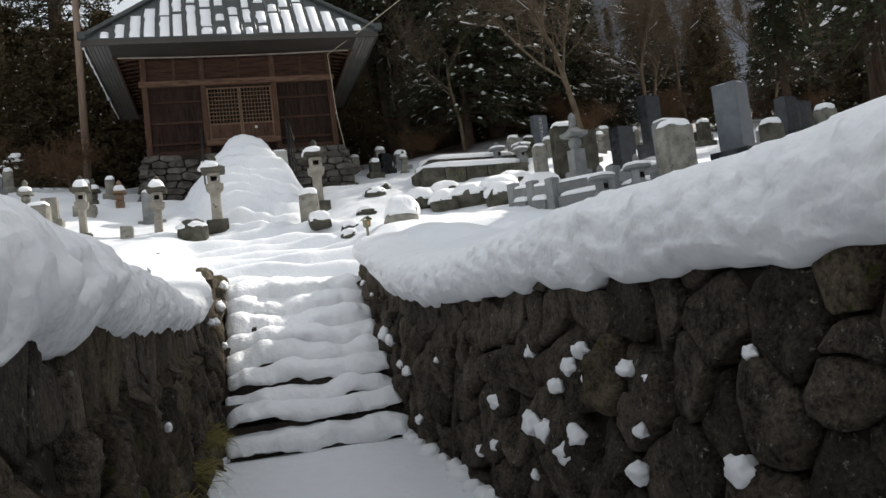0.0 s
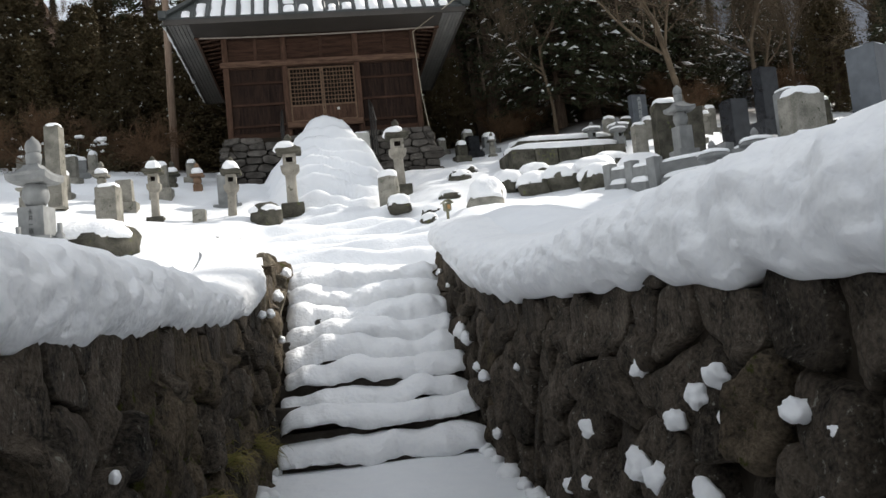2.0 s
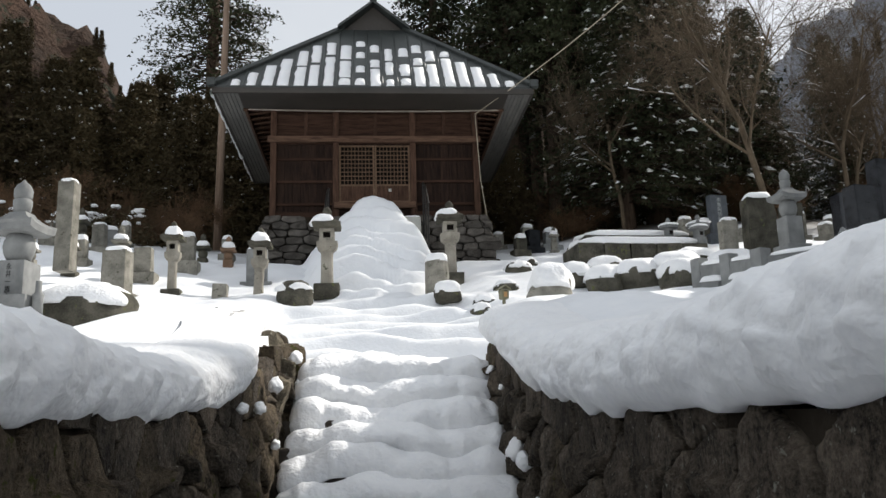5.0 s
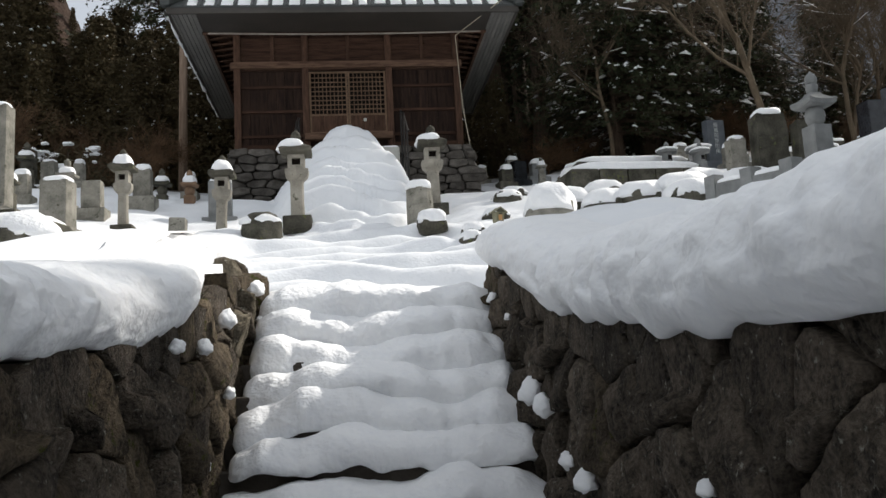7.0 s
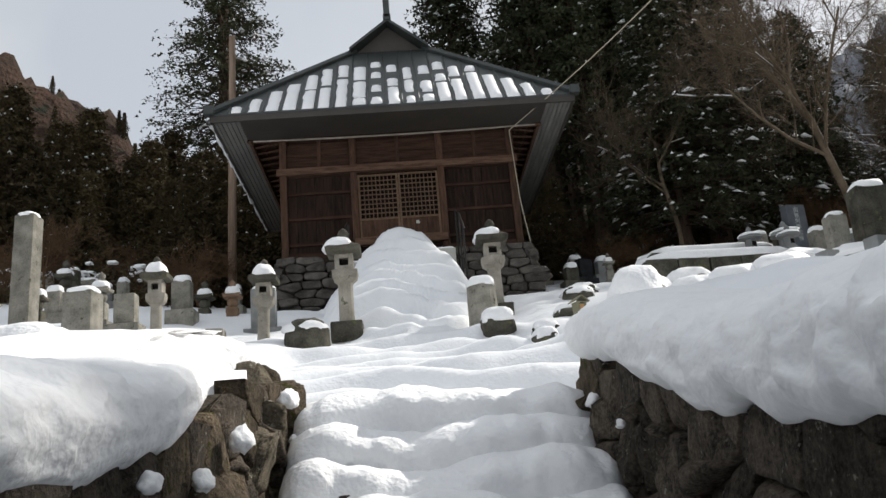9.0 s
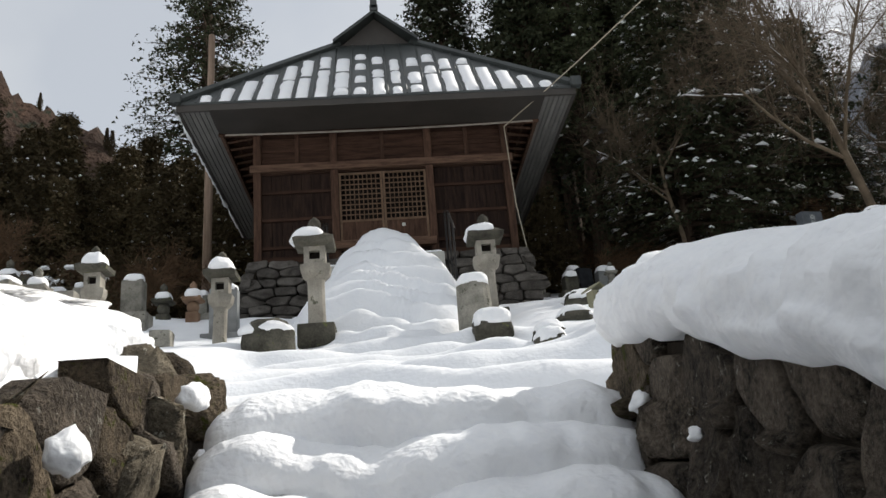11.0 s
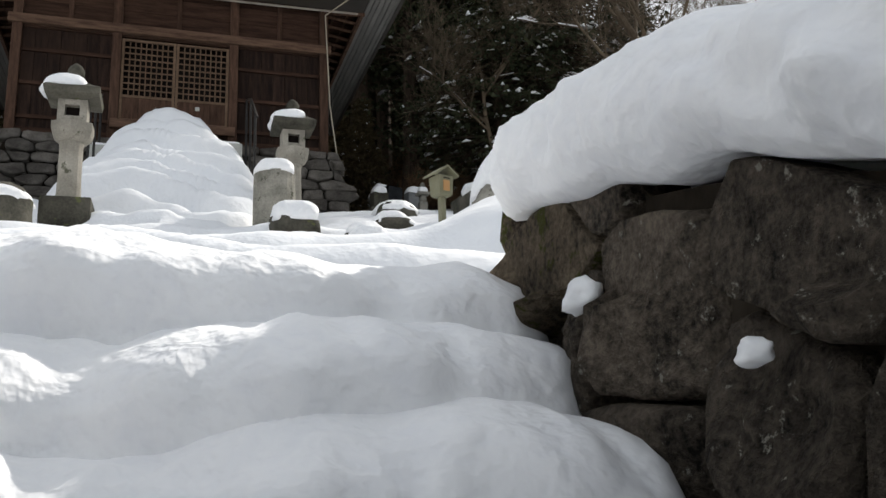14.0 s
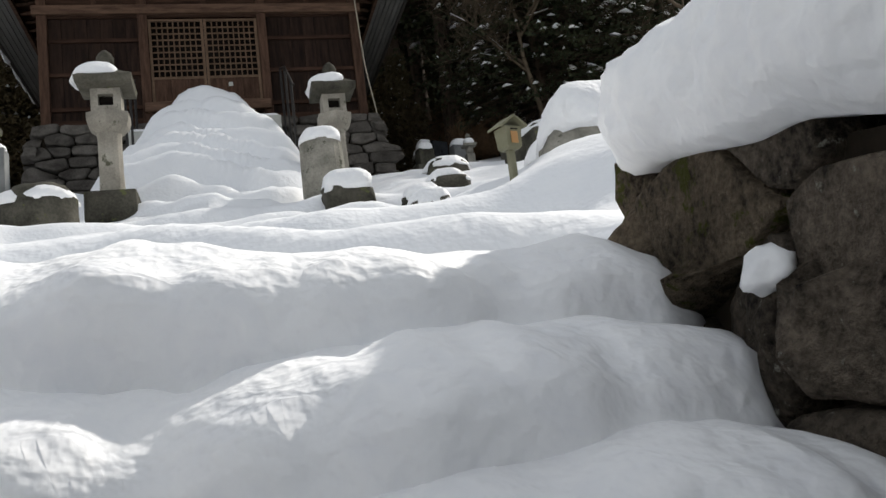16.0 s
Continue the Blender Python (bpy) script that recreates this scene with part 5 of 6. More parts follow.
# ---- trees ----
def conifer_mesh(seed, height, radius, bare, droop, count, leaf, gaps=0.0, flakes=0.3, lump=0.2):
    """Tapered trunk, and a crown of many small sprays set along drooping limbs; snow lies on some limbs."""
    r = random.Random(seed)
    tv, tf = [], []
    n = 8
    for k in range(9):
        t = k / 8
        rad = (0.014 * height + 0.05) * (1 - t) ** 0.9 + 0.02
        for q in range(n):
            a = 2 * math.pi * q / n
            tv.append((rad * math.cos(a) * (1 + (0.5 if k == 0 else 0)), rad * math.sin(a) * (1 + (0.5 if k == 0 else 0)), t * height - (0.4 if k == 0 else 0)))
    for k in range(8):
        for q in range(n):
            tf.append((k * n + q, k * n + (q + 1) % n, (k + 1) * n + (q + 1) % n, (k + 1) * n + q))
    cv, cf, sv, sf = [], [], [], []
    limbs = int(count / 14)
    for k in range(limbs):
        t = r.random() ** 0.85
        z0 = height * (bare + (1 - bare) * t)
        ln = radius * (1 - t) ** 0.7 * r.uniform(0.6, 1.15) * (1 + 0.3 * math.sin(seed + 9 * t)) + 0.25
        if gaps and r.random() < gaps:
            continue
        a = r.uniform(0, 2 * math.pi)
        c, s = math.cos(a), math.sin(a)
        base = len(tv)
        ez = -droop * ln + 0.15 * ln
        for d, w in ((0.0, 0.05), (1.0, 0.012)):
            for q in range(3):
                b = 2 * math.pi * q / 3
                tv.append((c * ln * 0.9 * d - s * w * math.cos(b), s * ln * 0.9 * d + c * w * math.cos(b), z0 + ez * d + w * math.sin(b)))
        for q in range(3):
            tf.append((base + q, base + (q + 1) % 3, base + 3 + (q + 1) % 3, base + 3 + q))
        for j in range(14):
            d = r.uniform(0.25, 1.0) ** 0.8
            p = Vector((c * ln * d, s * ln * d, z0 + ez * d * d))
            p += Vector((r.gauss(0, 0.16), r.gauss(0, 0.16), r.gauss(-0.05, 0.14))) * (0.5 + 0.16 * radius)
            for _ in range(3):
                u = Vector((r.gauss(0, 1), r.gauss(0, 1), r.gauss(-0.25, 0.6))).normalized()
                w = u.cross(Vector((r.gauss(0, 1), r.gauss(0, 1), r.gauss(0, 1)))).normalized()
                L = leaf * r.uniform(0.6, 1.5)
                i = len(cv)
                o = p + u * L * 0.3
                cv += [tuple(o - w * L * 0.22), tuple(o + u * L * 0.5 + w * L * 0.1), tuple(o + u * L), tuple(o + w * L * 0.22)]
                cf.append((i, i + 1, i + 2, i + 3))
        if r.random() < flakes:
            d = r.uniform(0.45, 0.95)
            p = Vector((c * ln * d, s * ln * d, z0 + ez * d * d + 0.10))
            i = len(sv)
            m, size = 7, lump * r.uniform(0.5, 1.5)
            sv.append(tuple(p + Vector((0, 0, 0.10))))
            for q in range(m):
                b = 2 * math.pi * q / m
                e = size * r.uniform(0.6, 1.3)
                sv.append(tuple(p + Vector((c, s, -droop)) * e * math.cos(b) * 1.15 + Vector((-s, c, 0)) * e * math.sin(b) * 0.8 - Vector((0, 0, r.uniform(0.0, 0.06)))))
            for q in range(m):
                sf.append((i, i + 1 + q, i + 1 + (q + 1) % m))
            sf.append(tuple(i + 1 + q for q in range(m))[::-1])
    return (tv, tf), (cv, cf), (sv, sf)


def conifer(seed, height, radius, bare, droop, count, leaf, mat, label, gaps=0.0, snow=True, flakes=0.36, lump=0.13):
    trunk, crown, snowy = conifer_mesh(seed, height, radius, bare, droop, count, leaf, gaps, flakes, lump)
    ob = thing("cedar_tree", pose(0, -200, 0), label, "tree", "cedars round the temple")
    raw("trunk", *trunk, BARK, ob, smooth=True)
    raw("crown", *crown, mat, ob)
    if snow:
        tagged(raw("branch_snow", *snowy, SNOW, ob, "snow lying on limbs", smooth=True), kind="stuff")
    return ob


def trunk_up(x, y, extra=0.0):
    return ground_z(x, y) - 0.2 + extra


DEEP = conifer(1, 24.0, 3.0, 0.30, 0.35, 10000, 0.27, NEEDLES, "tall dark cedar with bare lower trunk")
DEEP2 = conifer(2, 20.0, 2.6, 0.22, 0.45, 9000, 0.26, NEEDLES, "tall dark cedar flecked with snow", gaps=0.15)
HEDGE = conifer(3, 12.0, 1.9, 0.04, 0.15, 9000, 0.21, NEEDLESBROWN, "dense brownish conical cedar", flakes=0.10, lump=0.10)
HEDGE2 = conifer(4, 10.0, 1.7, 0.02, 0.15, 8000, 0.21, NEEDLESBROWN, "dense brownish cedar lightly flecked with snow", flakes=0.10, lump=0.10)
GIANT = conifer(5, 30.0, 3.6, 0.20, 0.30, 11000, 0.28, NEEDLES, "very tall ragged cedar with open crown", gaps=0.12)
FIR = conifer(6, 19.0, 4.6, 0.10, 0.42, 15000, 0.26, NEEDLES, "broad dark fir with snow-laden drooping branches", flakes=0.55, lump=0.19)

rnd = random.Random(77)


def plant(src, x, y, s=1.0, turn=None, dz=0.0, wide=1.0):
    turn = rnd.uniform(0, 360) if turn is None else turn
    return copy_thing(src, pose(x, y, trunk_up(x, y) + dz, 0, 0, turn) @ Matrix.Diagonal((s * wide, s * wide, s * rnd.uniform(0.94, 1.06), 1)))


def move(src, x, y):
    src.matrix_basis = pose(x, y, trunk_up(x, y), 0, 0, rnd.uniform(0, 360))


move(GIANT, -7.6, 47.0)
move(DEEP, 7.5, 37.5)
move(DEEP2, 4.0, 40.5)
move(HEDGE, -21.5, 46.0)
move(HEDGE2, -17.0, 45.5)
move(FIR, 12.0, 33.5)
for x, y, s in ((8.8, 40.5, 1.1), (10.8, 38.5, 1.0), (13.0, 40, 0.95), (9.6, 35.6, 0.95), (6.6, 34.6, 0.85), (15.5, 41, 0.62), (8.0, 33.6, 0.7)):
    plant(rnd.choice((DEEP, DEEP2)), x, y, s)
for x, y, s in ((14.8, 37.5, 0.72), (10.2, 31.8, 0.62), (18.5, 38.0, 0.5), (21.5, 37.0, 0.5), (16.5, 34.5, 0.5)):
    plant(FIR, x, y, s)
for k in range(120):
    x = -36 + k * 0.34 + rnd.uniform(-0.4, 0.4)
    y = 40.5 + 2.6 * (k % 3) + rnd.uniform(-1.0, 1.0) + 0.12 * abs(x + 6)
    plant(rnd.choice((HEDGE, HEDGE2)), x, y, rnd.uniform(0.70, 0.88) * (0.88 if -13 < x < 2 else 1.04), wide=1.3)
for k in range(26):
    plant(rnd.choice((HEDGE, HEDGE2)), rnd.uniform(-30, 34), rnd.uniform(50, 58), rnd.uniform(0.55, 0.75))
for k in range(16):
    plant(rnd.choice((HEDGE, HEDGE2)), rnd.uniform(18, 40), rnd.uniform(30, 44), rnd.uniform(0.6, 0.85))
for x, y, s in ((4.4, 33.0, 0.42), (5.4, 34.2, 0.5), (3.4, 34.0, 0.45), (6.4, 33.4, 0.4)):
    plant(HEDGE2, x, y, s, wide=1.2)
# a grove added mostly out of view to shade the path between the walls
for x, y, s in ((18.5, 12.0, 0.9), (20.0, 15.5, 0.95), (19.0, 18.5, 0.85), (22.0, 9.5, 0.95), (23.5, 13.0, 1.0), (22.5, 18.0, 1.0), (24.5, 21.0, 0.9), (21.0, 21.5, 0.8), (20.5, 6.5, 0.95), (25.5, 16.0, 1.0), (26.5, 11.0, 1.0), (19.5, 24.0, 0.5)):
    plant(rnd.choice((DEEP, DEEP2)), x, y, s)

# dark wood behind the hall
for k in range(26):
    plant((HEDGE, HEDGE2)[k % 2], 2.0 + 0.8 * k, 47 + 3.0 * (k % 3), 1.0 + 0.05 * (k * 7 % 6), turn=k * 77.0, wide=1.2)


def bare_mesh(seed, height, spread_, depth, thick, up=0.35, kids=(3, 3, 2)):
    r = random.Random(seed)
    bm_v, bm_f, snow_v, snow_f = [], [], [], []

    def limb(p, d, ln, rad, level):
        q = p
        steps = 3 if level < 3 else 2
        for k in range(steps):
            d = (d + Vector((r.gauss(0, 0.13), r.gauss(0, 0.13), r.gauss(0.02, 0.10)))).normalized()
            e = q + d * ln / steps
            rb = rad * (1 - 0.28 * (k + 1) / steps * 1.5)
            sides = 6 if level == 0 else 5 if level < 2 else 3
            basis = d.to_track_quat("Z", "Y").to_matrix()
            i = len(bm_v)
            for pt, ra in ((q, rad * (1 - 0.42 * k / steps)), (e, max(0.004, rad * (1 - 0.42 * (k + 1) / steps)))):
                for s in range(sides):
                    a = 2 * math.pi * s / sides
                    bm_v.append(tuple(pt + basis @ Vector((ra * math.cos(a), ra * math.sin(a), 0))))
            for s in range(sides):
                bm_f.append((i + s, i + (s + 1) % sides, i + sides + (s + 1) % sides, i + sides + s))
            if level in (1, 2) and abs(d.z) < 0.55 and r.random() < 0.5:
                j = len(snow_v)
                side = d.cross(Vector((0, 0, 1))).normalized() * rad * 0.6
                up_ = Vector((0, 0, rad * 1.0))
                for pt in (q, e):
                    snow_v.extend([tuple(pt + side + up_ * 0.5), tuple(pt + up_ * 2.0), tuple(pt - side + up_ * 0.5)])
                snow_f.extend([(j, j + 1, j + 4, j + 3), (j + 1, j + 2, j + 5, j + 4)])
            if level < depth and (level > 0 or k > 0):
                for _ in range(kids[min(level, 2)]):
                    a = r.uniform(0, 2 * math.pi)
                    out = (basis @ Vector((math.cos(a), math.sin(a), 0)))
                    nd = (d * r.uniform(0.35, 0.8) + out * spread_ * r.uniform(0.6, 1.1) + Vector((0, 0, up * 0.5))).normalized()
                    limb(q.lerp(e, r.uniform(0.3, 1.0)), nd, ln * r.uniform(0.5, 0.72), max(0.006, rad * r.uniform(0.38, 0.55)), level + 1)
            q = e

    limb(Vector((0, 0, -0.3)), Vector((0, 0, 1)), height, thick, 0)
    return (bm_v, bm_f), (snow_v, snow_f)


def bare_tree(seed, height, spread_, depth, thick, label, mat=None, name="bare_tree", group="bare trees", kids=(3, 3, 2)):
    wood, snowy = bare_mesh(seed, height, spread_, depth, thick, kids=kids)
    if name == "shrub":
        snowy = ((), ())
    ob = thing(name, pose(0, -200, 0), label, "tree" if name == "bare_tree" else "shrub", group)
    raw("branching_trunk", *wood, mat or BAREBARK, ob, smooth=True)
    if snowy[0]:
        tagged(raw("branch_snow", *snowy, SNOW, ob, "thin snow along limbs", smooth=True), kind="stuff")
    return ob


BARE = bare_tree(21, 6.4, 0.78, 5, 0.12, "bare winter tree with spreading snow-lined branches", kids=(3, 2, 2))
BARE2 = bare_tree(9, 5.0, 0.8, 5, 0.09, "slim bare winter tree with fine twigs", kids=(2, 2, 2))
SHRUB = bare_tree(14, 1.5, 1.0, 4, 0.05, "leafless brown thicket of fine twigs", TWIGS, "shrub", "brown shrubs")
BARE.matrix_basis = pose(12.5, 25.5, land(12.5, 25.5), 0, -3, 40)
BARE2.matrix_basis = pose(16.5, 28.0, land(16.5, 28), 0, 0, 0)
SHRUB.matrix_basis = pose(-7.5, 25.5, land(-7.5, 25.5))
for x, y, s in ((9.6, 30.5, 0.9), (17.5, 29.5, 0.8), (21.5, 27.5, 0.8), (-19.5, 34, 0.7)):
    plant(BARE2, x, y, s)
plant(BARE, 21.0, 33.0, 0.8)
for k in range(30):
    if k < 16:
        x, y = rnd.uniform(-19, -4.2), rnd.uniform(28.5, 35)
    else:
        x, y = rnd.uniform(5.5, 26), rnd.uniform(29.5, 36)
    plant(SHRUB, x, y, rnd.uniform(0.6, 1.15))


def leafy_bush(x, y, r, seed, label, mat, snow=0.1):
    rr = random.Random(seed)
    ob = thing("shrub", pose(x, y, land(x, y)), label, "shrub", "snowy shrubs")
    v, f = [], []
    for k in range(900):
        d = Vector((rr.gauss(0, 1), rr.gauss(0, 1), abs(rr.gauss(0, 0.8)))).normalized() * r * rr.uniform(0.55, 1.05)
        d.z *= 0.8
        u = Vector((rr.gauss(0, 1), rr.gauss(0, 1), rr.gauss(0, 1))).normalized()
        w = u.orthogonal().normalized()
        L = rr.uniform(0.06, 0.15)
        i = len(v)
        v += [tuple(d - w * L * 0.3), tuple(d + u * L), tuple(d + w * L * 0.3)]
        f.append((i, i + 1, i + 2))
    raw("leaves", v, f, mat, ob)
    part("stem", tube((0, 0, -0.2), (0, 0, r * 0.7), 0.05, 0.02, 6), BARK, ob)
    for k in range(18):
        a = rr.uniform(0, 6.28)
        bm = snowcap(r * rr.uniform(0.04, 0.12), r * rr.uniform(0.04, 0.10), snow * 0.5, 0, seed + k, ragged=0.3)
        part("snow_patch", bm, SNOW, ob, smooth=True).location = (math.cos(a) * r * 0.5, math.sin(a) * r * 0.45 - 0.1, r * rr.uniform(0.40, 0.74))


leafy_bush(-7.9, 18.5, 1.0, 1, "reddish brown bush with patches of snow", SHRUBLEAF)
leafy_bush(-9.2, 22.0, 1.2, 2, "reddish brown bush with patches of snow", SHRUBLEAF)
leafy_bush(-7.0, 29.0, 1.5, 3, "dark evergreen bush topped with snow", NEEDLESBROWN, 0.16)
leafy_bush(-10.0, 28.0, 1.3, 4, "dark evergreen bush topped with snow", NEEDLESBROWN, 0.16)
leafy_bush(15.5, 14.5, 0.9, 5, "small bush buried in snow", NEEDLESBROWN, 0.3)


# ---- mountains ----
def mountain(name, cx, cy, w, d, h, seed, mat, label, woods, count, size):
    """A ridge, with trees standing on the slope that faces the valley."""
    def height(a, b):
        k = max(0.0, 1 - abs(a) ** 1.35) * max(0.0, 1 - b * b)
        return 8 + h * k * (1 + 0.22 * fbm(a * 3 + seed, b * 3, 1.0) + 0.09 * fbm(a * 14 + seed, b * 14, 1.0) + 0.03 * fbm(a * 50 + seed, b * 50, 1.0))

    nx, ny = 110, 60
    xs, ys = np.linspace(-1, 1, nx), np.linspace(-1, 1, ny)
    v = [(cx + a * w, cy + q * d, height(a, q)) for q in ys for a in xs]
    f = [(j * nx + i, j * nx + i + 1, (j + 1) * nx + i + 1, (j + 1) * nx + i) for j in range(ny - 1) for i in range(nx - 1)]
    tagged(raw(name, v, f, mat, smooth=True), label, "mountain", kind="structure")
    rr = random.Random(seed)
    for k in range(count):
        a, q = rr.uniform(-0.85, 0.85), rr.uniform(-0.6, 0.05)
        ob = copy_thing(rr.choice(woods), pose(cx + a * w, cy + q * d, height(a, q) - 0.8, 0, 0, rr.uniform(0, 360)) @ Matrix.Scale(size * rr.uniform(0.6, 1.2), 4))
        tagged(ob, "distant tree on a mountain slope", group="trees on the mountains")


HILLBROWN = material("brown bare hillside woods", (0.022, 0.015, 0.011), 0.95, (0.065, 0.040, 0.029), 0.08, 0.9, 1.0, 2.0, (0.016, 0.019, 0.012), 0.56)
# aerial haze is put into these pale blue-grey colours; the palest patches are snow
HILLHAZE = material("bare hillside woods with snow, haze painted grey", (0.15, 0.16, 0.18), 0.95, (0.28, 0.29, 0.315), 0.05, 0.5, 1.0, 2.0, (0.34, 0.36, 0.39), 0.68)
mountain("backdrop", -100, 175, 100, 60, 97, 2.0, HILLBROWN, "steep brown leafless wooded hillside", (HEDGE, BARE2, BARE2, HEDGE2), 170, 0.5)
mountain("backdrop", 235, 330, 190, 110, 176, 7.0, HILLHAZE, "distant wooded mountain dusted with snow, haze painted blue-grey", (HEDGE, BARE2), 70, 1.2)


# ---- snow clumps on the walls ----
def clump(x, y, z, r, seed, side=1):
    ob = raw_clump(r, seed)
    ob.matrix_world = pose(x, y, z, 0, 0, 0)
    return tagged(ob, "small clump of snow clinging to a rough stone wall", "snow clump", "snow clumps on the wall")


def raw_clump(r, seed):
    bm = bmesh.new()
    bmesh.ops.create_icosphere(bm, subdivisions=3, radius=1.0)
    for v in bm.verts:
        d = v.co.normalized()
        k = 1 + 0.42 * noise.noise(d * 1.4 + Vector((seed, 0, 0))) + 0.20 * noise.noise(d * 3.2 + Vector((0, seed, 0)))
        v.co = Vector((d.x * r * 0.7, d.y * r, d.z * r * (0.8 if d.z > 0 else 0.65))) * k
    return part("snow_clump", bm, SNOW, None, smooth=True)


SIDE_CLUMPS = ((3.54, 1.68, .062), (2.96, 1.59, .06), (5.32, 1.28, .095), (1.84, 1.68, .035), (2.89, 1.27, .045), (10.2, 1.88, .11), (2.73, 1.55, .034), (4.42, 1.67, .056), (3.74, 1.58, .07), (3.44, 1.53, .06), (4.03, 1.45, .064), (4.57, 1.16, .10), (4.33, 1.13, .085), (4.01, 1.03, .09), (3.76, 1.16, .08), (5.99, .81, .066), (5.53, .91, .062), (8.55, .87, .066), (3.0, 1.04, .07), (2.02, 1.19, .08), (4.65, .8, .042), (9.3, 1.49, .065), (9.85, 1.79, .09), (8.94, 1.41, .08), (7.29, 1.57, .045), (11.6, 2.67, .062), (10.95, 2.46, .034))
for k, (y, z, r) in enumerate(SIDE_CLUMPS):
    clump(XR - 0.07, y, z, r * 1.12, k * 1.7)
for k, (y, z, r) in enumerate(((10.46, 1.98, .07), (10.81, 1.39, .10), (11.03, 1.26, .09), (9.86, 2.28, .08), (9.21, 2.26, .07), (10.42, 2.49, .11), (11.78, 2.86, .11), (3.4, 1.58, .035), (9.8, 1.55, .07), (11.9, 2.60, .05))):
    clump(xl(y) + (0.08 if y < 10.4 else 0.12), y, z, r * 0.85, 50 + k * 1.7)


def foot_drift(side):
    """Loose snow heaped along the foot of a wall."""
    rr = random.Random(4 + side)
    v, f = [], []
    for k in range(70):
        y = rr.uniform(-1, 9.4)
        x = (XR - 0.02 if side > 0 else xl(y) + 0.03) - side * abs(rr.gauss(0, 0.06))
        r = rr.uniform(0.03, 0.10)
        bm = bmesh.new()
        bmesh.ops.create_icosphere(bm, subdivisions=2, radius=1.0)
        i = len(v)
        for w in bm.verts:
            d = w.co.normalized()
            q = 1 + 0.4 * noise.noise(d * 2 + Vector((k, 0, 0)))
            v.append((x + d.x * r * 1.2 * q, y + d.y * r * 1.3 * q, floor_z(y) + 0.01 + d.z * r * q))
        f += [tuple(i + w.index for w in face.verts) for face in bm.faces]
        bm.free()
    ob = raw("loose_snow", v, f, SNOW, smooth=True)
    tagged(ob, "loose crumbs of snow along the foot of a wall", "snow", kind="stuff")


foot_drift(1)
foot_drift(-1)


def grass_tuft(x, y, z, seed):
    rr = random.Random(seed)
    v, f = [], []
    for k in range(70):
        a = rr.uniform(-1.2, 1.2)
        ln = rr.uniform(0.12, 0.30)
        p = Vector((rr.gauss(0, 0.03), rr.gauss(0, 0.08), rr.gauss(0, 0.04)))
        d = Vector((rr.uniform(0.2, 0.8), math.sin(a), rr.uniform(-0.9, 0.3))).normalized()
        m = p + d * ln * 0.5 + Vector((0.02, 0, 0.02))
        e = p + d * ln - Vector((0, 0, ln * 0.3))
        i = len(v)
        w = Vector((0, 0.004, 0.002))
        v += [tuple(p - w), tuple(p + w), tuple(m + w), tuple(m - w), tuple(e)]
        f += [(i, i + 1, i + 2, i + 3), (i + 3, i + 2, i + 4)]
    ob = raw("grass_tuft", v, f, GRASS)
    ob.matrix_world = pose(x, y, z)
    tagged(ob, "tuft of dry yellowish grass hanging from a wall", "grass", kind="stuff")


for k, (y, z) in enumerate(((8.6, 0.95), (8.2, 1.1), (6.4, 1.2), (3.0, 1.2), (5.2, 1.1))):
    grass_tuft(xl(y) + 0.10, y, z, k)


# ---- stone walls, stone by stone ----
def cells(seeds, reach):
    """Voronoi cells of 2D seeds, each as a list of corners."""
    out = []
    pts = np.array(seeds)
    for i, p in enumerate(pts):
        poly = [np.array((p[0] + a * reach, p[1] + b * reach)) for a, b in ((-1, -1), (1, -1), (1, 1), (-1, 1))]
        order = np.argsort(((pts - p) ** 2).sum(1))[1:26]
        for j in order:
            mid, nrm = (p + pts[j]) / 2, pts[j] - p
            new_poly = []
            for a, b in zip(poly, poly[1:] + poly[:1]):
                da, db = (a - mid) @ nrm, (b - mid) @ nrm
                if da <= 0:
                    new_poly.append(a)
                if da * db < 0:
                    new_poly.append(a + (b - a) * da / (da - db))
            poly = new_poly
            if len(poly) < 3:
                break
        out.append(poly)
    return out


def rounded(poly, gap, fine=0.055):
    """The cell drawn in by the joint, its corners slightly cut and its sides broken up."""
    c = sum(poly) / len(poly)
    size = math.sqrt(np.mean([((q - c) ** 2).sum() for q in poly]))
    poly = [c + (q - c) * max(0.3, 1 - gap / size) for q in poly]
    cut = []
    for a, b in zip(poly, poly[1:] + poly[:1]):
        cut += [a * 0.86 + b * 0.14, a * 0.14 + b * 0.86]
    out = []
    for a, b in zip(cut, cut[1:] + cut[:1]):
        n = max(1, int(round(math.sqrt(((b - a) ** 2).sum()) / fine)))
        out += [a + (b - a) * k / n for k in range(n)]
    return c, out, size


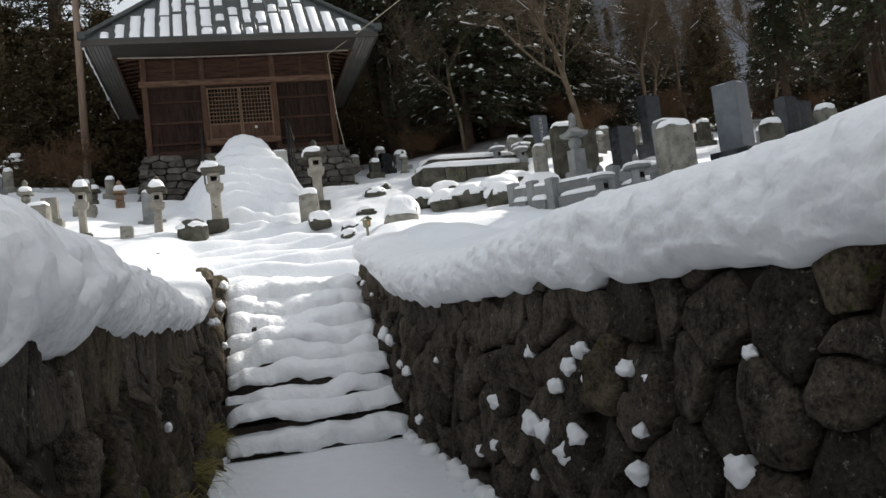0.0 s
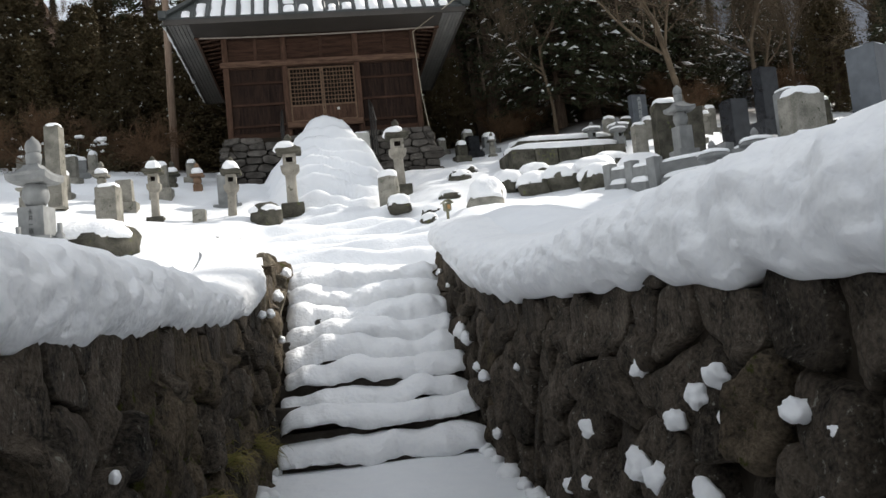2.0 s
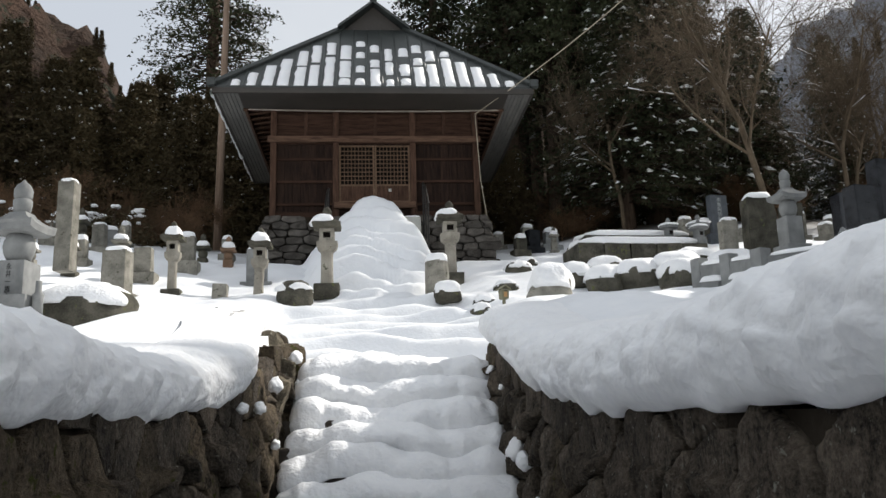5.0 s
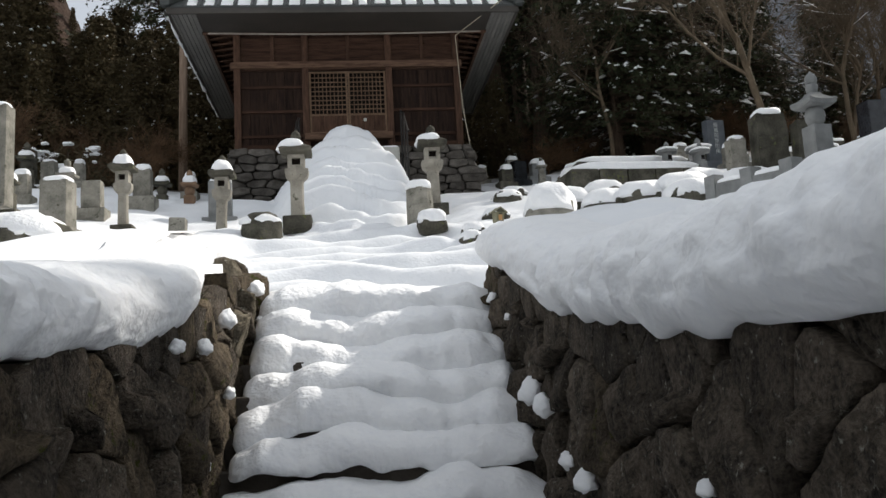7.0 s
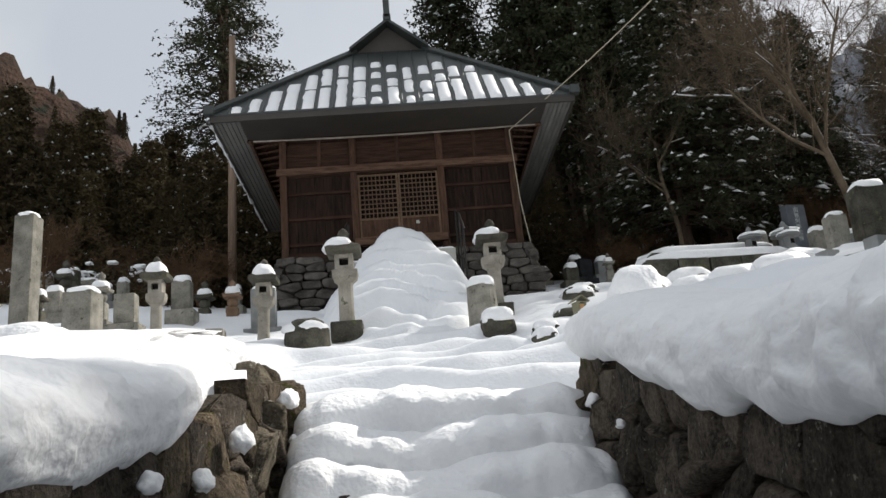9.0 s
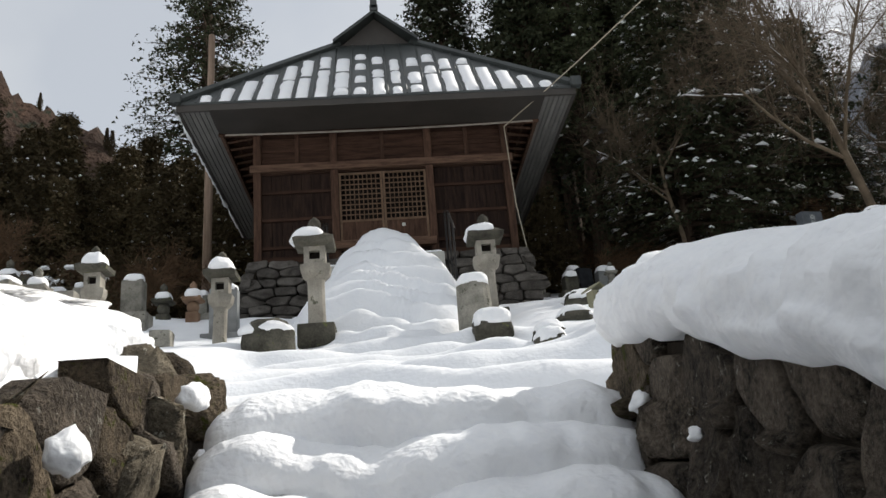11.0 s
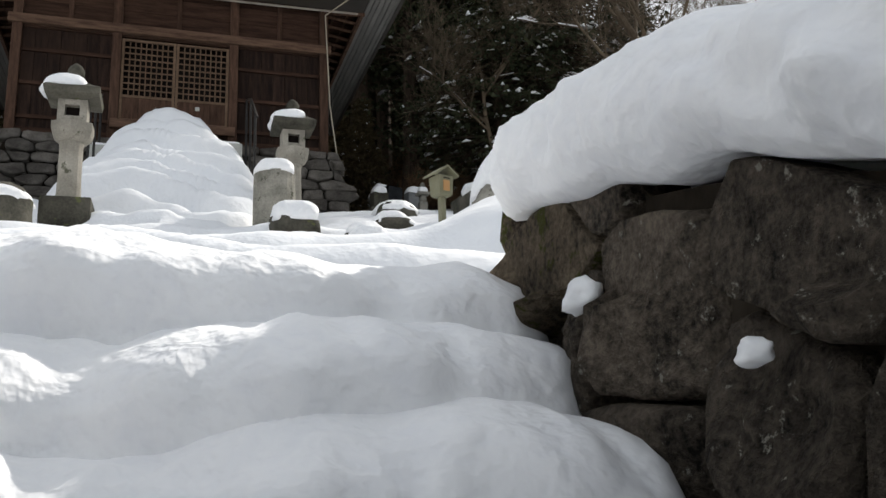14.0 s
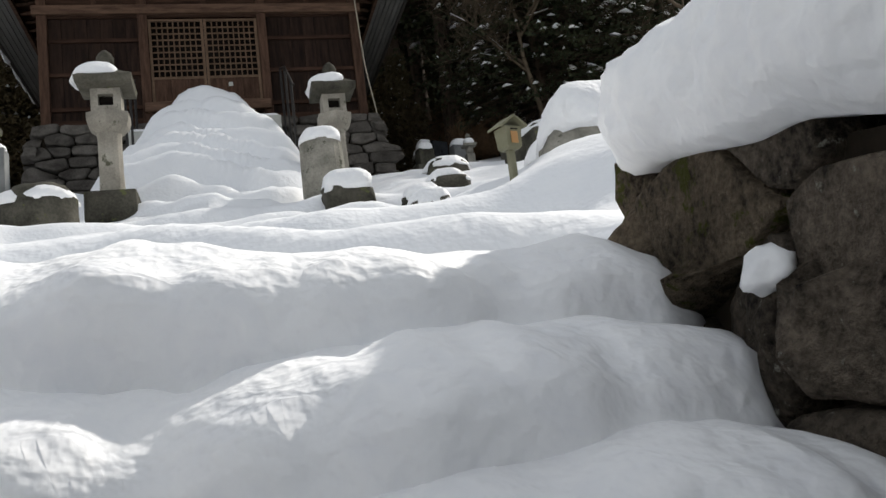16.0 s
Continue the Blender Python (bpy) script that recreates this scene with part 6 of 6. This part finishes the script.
def wall_stone(poly, place, bulge, seed, gap, mat, parent, name="stone", fine=0.055):
    """One fitted stone; place(u, v, w) lays the wall's plane into the world, w outwards."""
    c, ring, size = rounded(poly, gap, fine)
    tiltu, tiltv = 0.45 * noise.noise(Vector((seed, 1.5, 0))), 0.40 * noise.noise(Vector((seed, 5.5, 0))) - 0.06
    verts, n = [], len(ring)
    shape = ((0.97, -0.16), (1.0, -0.02), (0.985, 0.40), (0.94, 0.72), (0.83, 0.92), (0.66, 1.0), (0.44, 1.0), (0.22, 1.02))
    for scale, w in shape:
        for q in ring:
            p = c + (q - c) * scale
            k = Vector((p[0] * 3.4, p[1] * 3.4, seed))
            p = p + np.array((noise.noise(k * 1.9), noise.noise(k * 1.9 + Vector((5, 5, 0))))) * 0.018
            off = w * bulge if w > 0 else w
            rough = 0.070 * noise.noise(k * 0.8) + 0.042 * (0.35 - abs(noise.noise(k * 1.6))) + 0.034 * (0.3 - abs(noise.noise(k * 4.2 + Vector((3, 0, 0)))))
            lean = (tiltu * (p[0] - c[0]) + tiltv * (p[1] - c[1])) if w > 0 else 0
            verts.append(place(p[0], p[1], off + rough * (1 if w > 0.2 else 0.3) + lean))
    verts.append(place(c[0], c[1], bulge + 0.05 * noise.noise(Vector((c[0] * 3.4, c[1] * 3.4, seed)))))
    faces, m = [], len(shape)
    for r in range(m - 1):
        faces += [(r * n + k, r * n + (k + 1) % n, (r + 1) * n + (k + 1) % n, (r + 1) * n + k) for k in range(n)]
    faces += [((m - 1) * n + k, (m - 1) * n + (k + 1) % n, m * n) for k in range(n)]
    raw(name, verts, faces, mat, parent, smooth=True)


def retaining_wall(side):
    name = "wall_east" if side > 0 else "wall_west"
    tops = TOP_R if side > 0 else TOP_L

    def face_x(y):
        return XR if side > 0 else xl(y)

    ys = np.arange(-5.0, 12.2, 0.3)
    v, f = [], []
    for y in ys:
        t, x = float(np.interp(y, TOP_Y, tops)) - 0.05, face_x(y)
        lo = stair_z(y) - 0.7 if y > 9 else floor_z(y) - 0.5
        v += [(x + side * 0.04, y, lo), (x + side * 0.04, y, t), (x + side * 0.32, y, t), (x + side * 0.32, y, lo)]
    for j in range(len(ys) - 1):
        for k in range(4):
            f.append((j * 4 + k, j * 4 + (k + 1) % 4, j * 4 + 4 + (k + 1) % 4, j * 4 + 4 + k))
    f += [(3, 2, 1, 0), tuple(len(v) - 4 + k for k in range(4))]
    wall = tagged(raw(name, v, f, EARTH), "dark retaining wall of rough fitted fieldstones", "stone wall", kind="structure")
    rr = random.Random(40 + side)
    seeds = []
    du, dv = 0.44, 0.34
    row = 0
    z = -0.8
    while z < 3.8:
        u = -5.0 + (row % 2) * du / 2
        while u < 12.9:
            seeds.append((u + rr.uniform(-0.22, 0.22), z + rr.uniform(-0.17, 0.17)))
            u += du * rr.uniform(0.75, 1.35)
        z += dv
        row += 1
    polys = cells(seeds, 0.9)
    for k, ((u, w), poly) in enumerate(zip(seeds, polys)):
        if len(poly) < 3 or not -4.6 < u < 12.38:
            continue
        top = float(np.interp(u, TOP_Y, tops))
        lo = stair_z(u) - 0.4 if u > 9 else floor_z(u) - 0.2
        if not lo < w < top + 0.14:
            continue

        def place(a, b, out, top=top):
            if b > top - 0.30:
                out = min(out, 0.045 if side > 0 else 0.03)
            return (face_x(a) - side * (out - 0.02), a, min(b, top + 0.02))

        mat = ROCKMOSS if (side < 0 and rr.random() < 0.45) or rr.random() < 0.08 else ROCK
        wall_stone(poly if side > 0 else poly[::-1], place, rr.uniform(0.03, 0.10), k * 1.31 + side, 0.008, mat, wall)
    # the returned end at the top of the stairs
    for k in range(3):
        y, zz = 12.42 + 0.04 * k, 2.75 + 0.2 * k
        ob = part("stone", boulder((0.20, 0.16, 0.18), 60 + k + side), ROCKMOSS, wall, smooth=True)
        ob.location = (face_x(y) + side * (0.16 + 0.04 * k), y - 0.12, zz - 0.12)
    if side < 0:
        for k, (x, y, zz, a, b, c) in enumerate(((-0.02, 12.15, 2.84, 0.24, 0.26, 0.26), (-0.32, 12.12, 3.0, 0.30, 0.28, 0.20), (-0.04, 11.68, 2.62, 0.21, 0.27, 0.25), (-0.30, 11.62, 2.80, 0.27, 0.30, 0.21), (0.0, 12.02, 2.42, 0.20, 0.26, 0.22), (-0.07, 11.22, 2.42, 0.19, 0.24, 0.25), (-0.32, 11.12, 2.60, 0.25, 0.28, 0.22), (-0.12, 10.82, 2.20, 0.18, 0.23, 0.26), (-0.34, 10.62, 2.44, 0.22, 0.27, 0.20), (-0.10, 11.48, 2.12, 0.19, 0.26, 0.24), (-0.62, 12.2, 3.02, 0.24, 0.22, 0.18))):
            ob = part("stone", crag((a, b, c), 80 + k), ROCKLICHEN if k % 3 else ROCKMOSS, wall)
            ob.location = (x, y, zz)


retaining_wall(1)
retaining_wall(-1)


def platform():
    """The masonry under the hall."""
    x0, x1, y0, y1, z0, z1 = HX - HW - 0.16, HX + HW + 0.20, HF - 0.42, HB + 0.3, 5.6, 7.93
    base = tagged(part("platform", box(x0 + 0.1, x1 - 0.1, y0 + 0.1, y1 - 0.1, z0, z1), EARTH, None), "rough masonry platform under the temple hall", "platform", kind="structure")
    rr = random.Random(8)
    for face, (ua, ub) in enumerate(((x0, x1), (y0, y1), (y0, y1))):
        seeds, z, row = [], z0 - 0.1, 0
        while z < z1 + 0.3:
            u = ua - 0.6 + (row % 2) * 0.25
            while u < ub + 0.6:
                seeds.append((u + rr.uniform(-0.12, 0.12), (z + rr.uniform(-0.03, 0.03)) * 2.0))
                u += rr.uniform(0.36, 0.66)
            z += 0.215
            row += 1
        for k, ((u, w), poly) in enumerate(zip(seeds, cells(seeds, 0.9))):
            if len(poly) < 3 or not (ua < u < ub and 6.1 < w / 2 < z1 - 0.05):
                continue
            if face and u > y0 + 2.5:
                continue

            def place(a, b, out, face=face):
                b = min(b / 2, z1)
                batter = 0.16 * (z1 - b)
                if face == 0:
                    return (min(max(a, x0 - 0.16 * (z1 - b)), x1 + 0.45 * (z1 - b)), y0 - out - batter, b)
                if face == 1:
                    return (x0 - out - batter, a, b)
                return (x1 + out + batter, a, b)

            wall_stone(poly if face != 1 else poly[::-1], place, rr.uniform(0.03, 0.08), k * 2.1 + face * 50, 0.014, BASESTONE, base, fine=0.12)


platform()
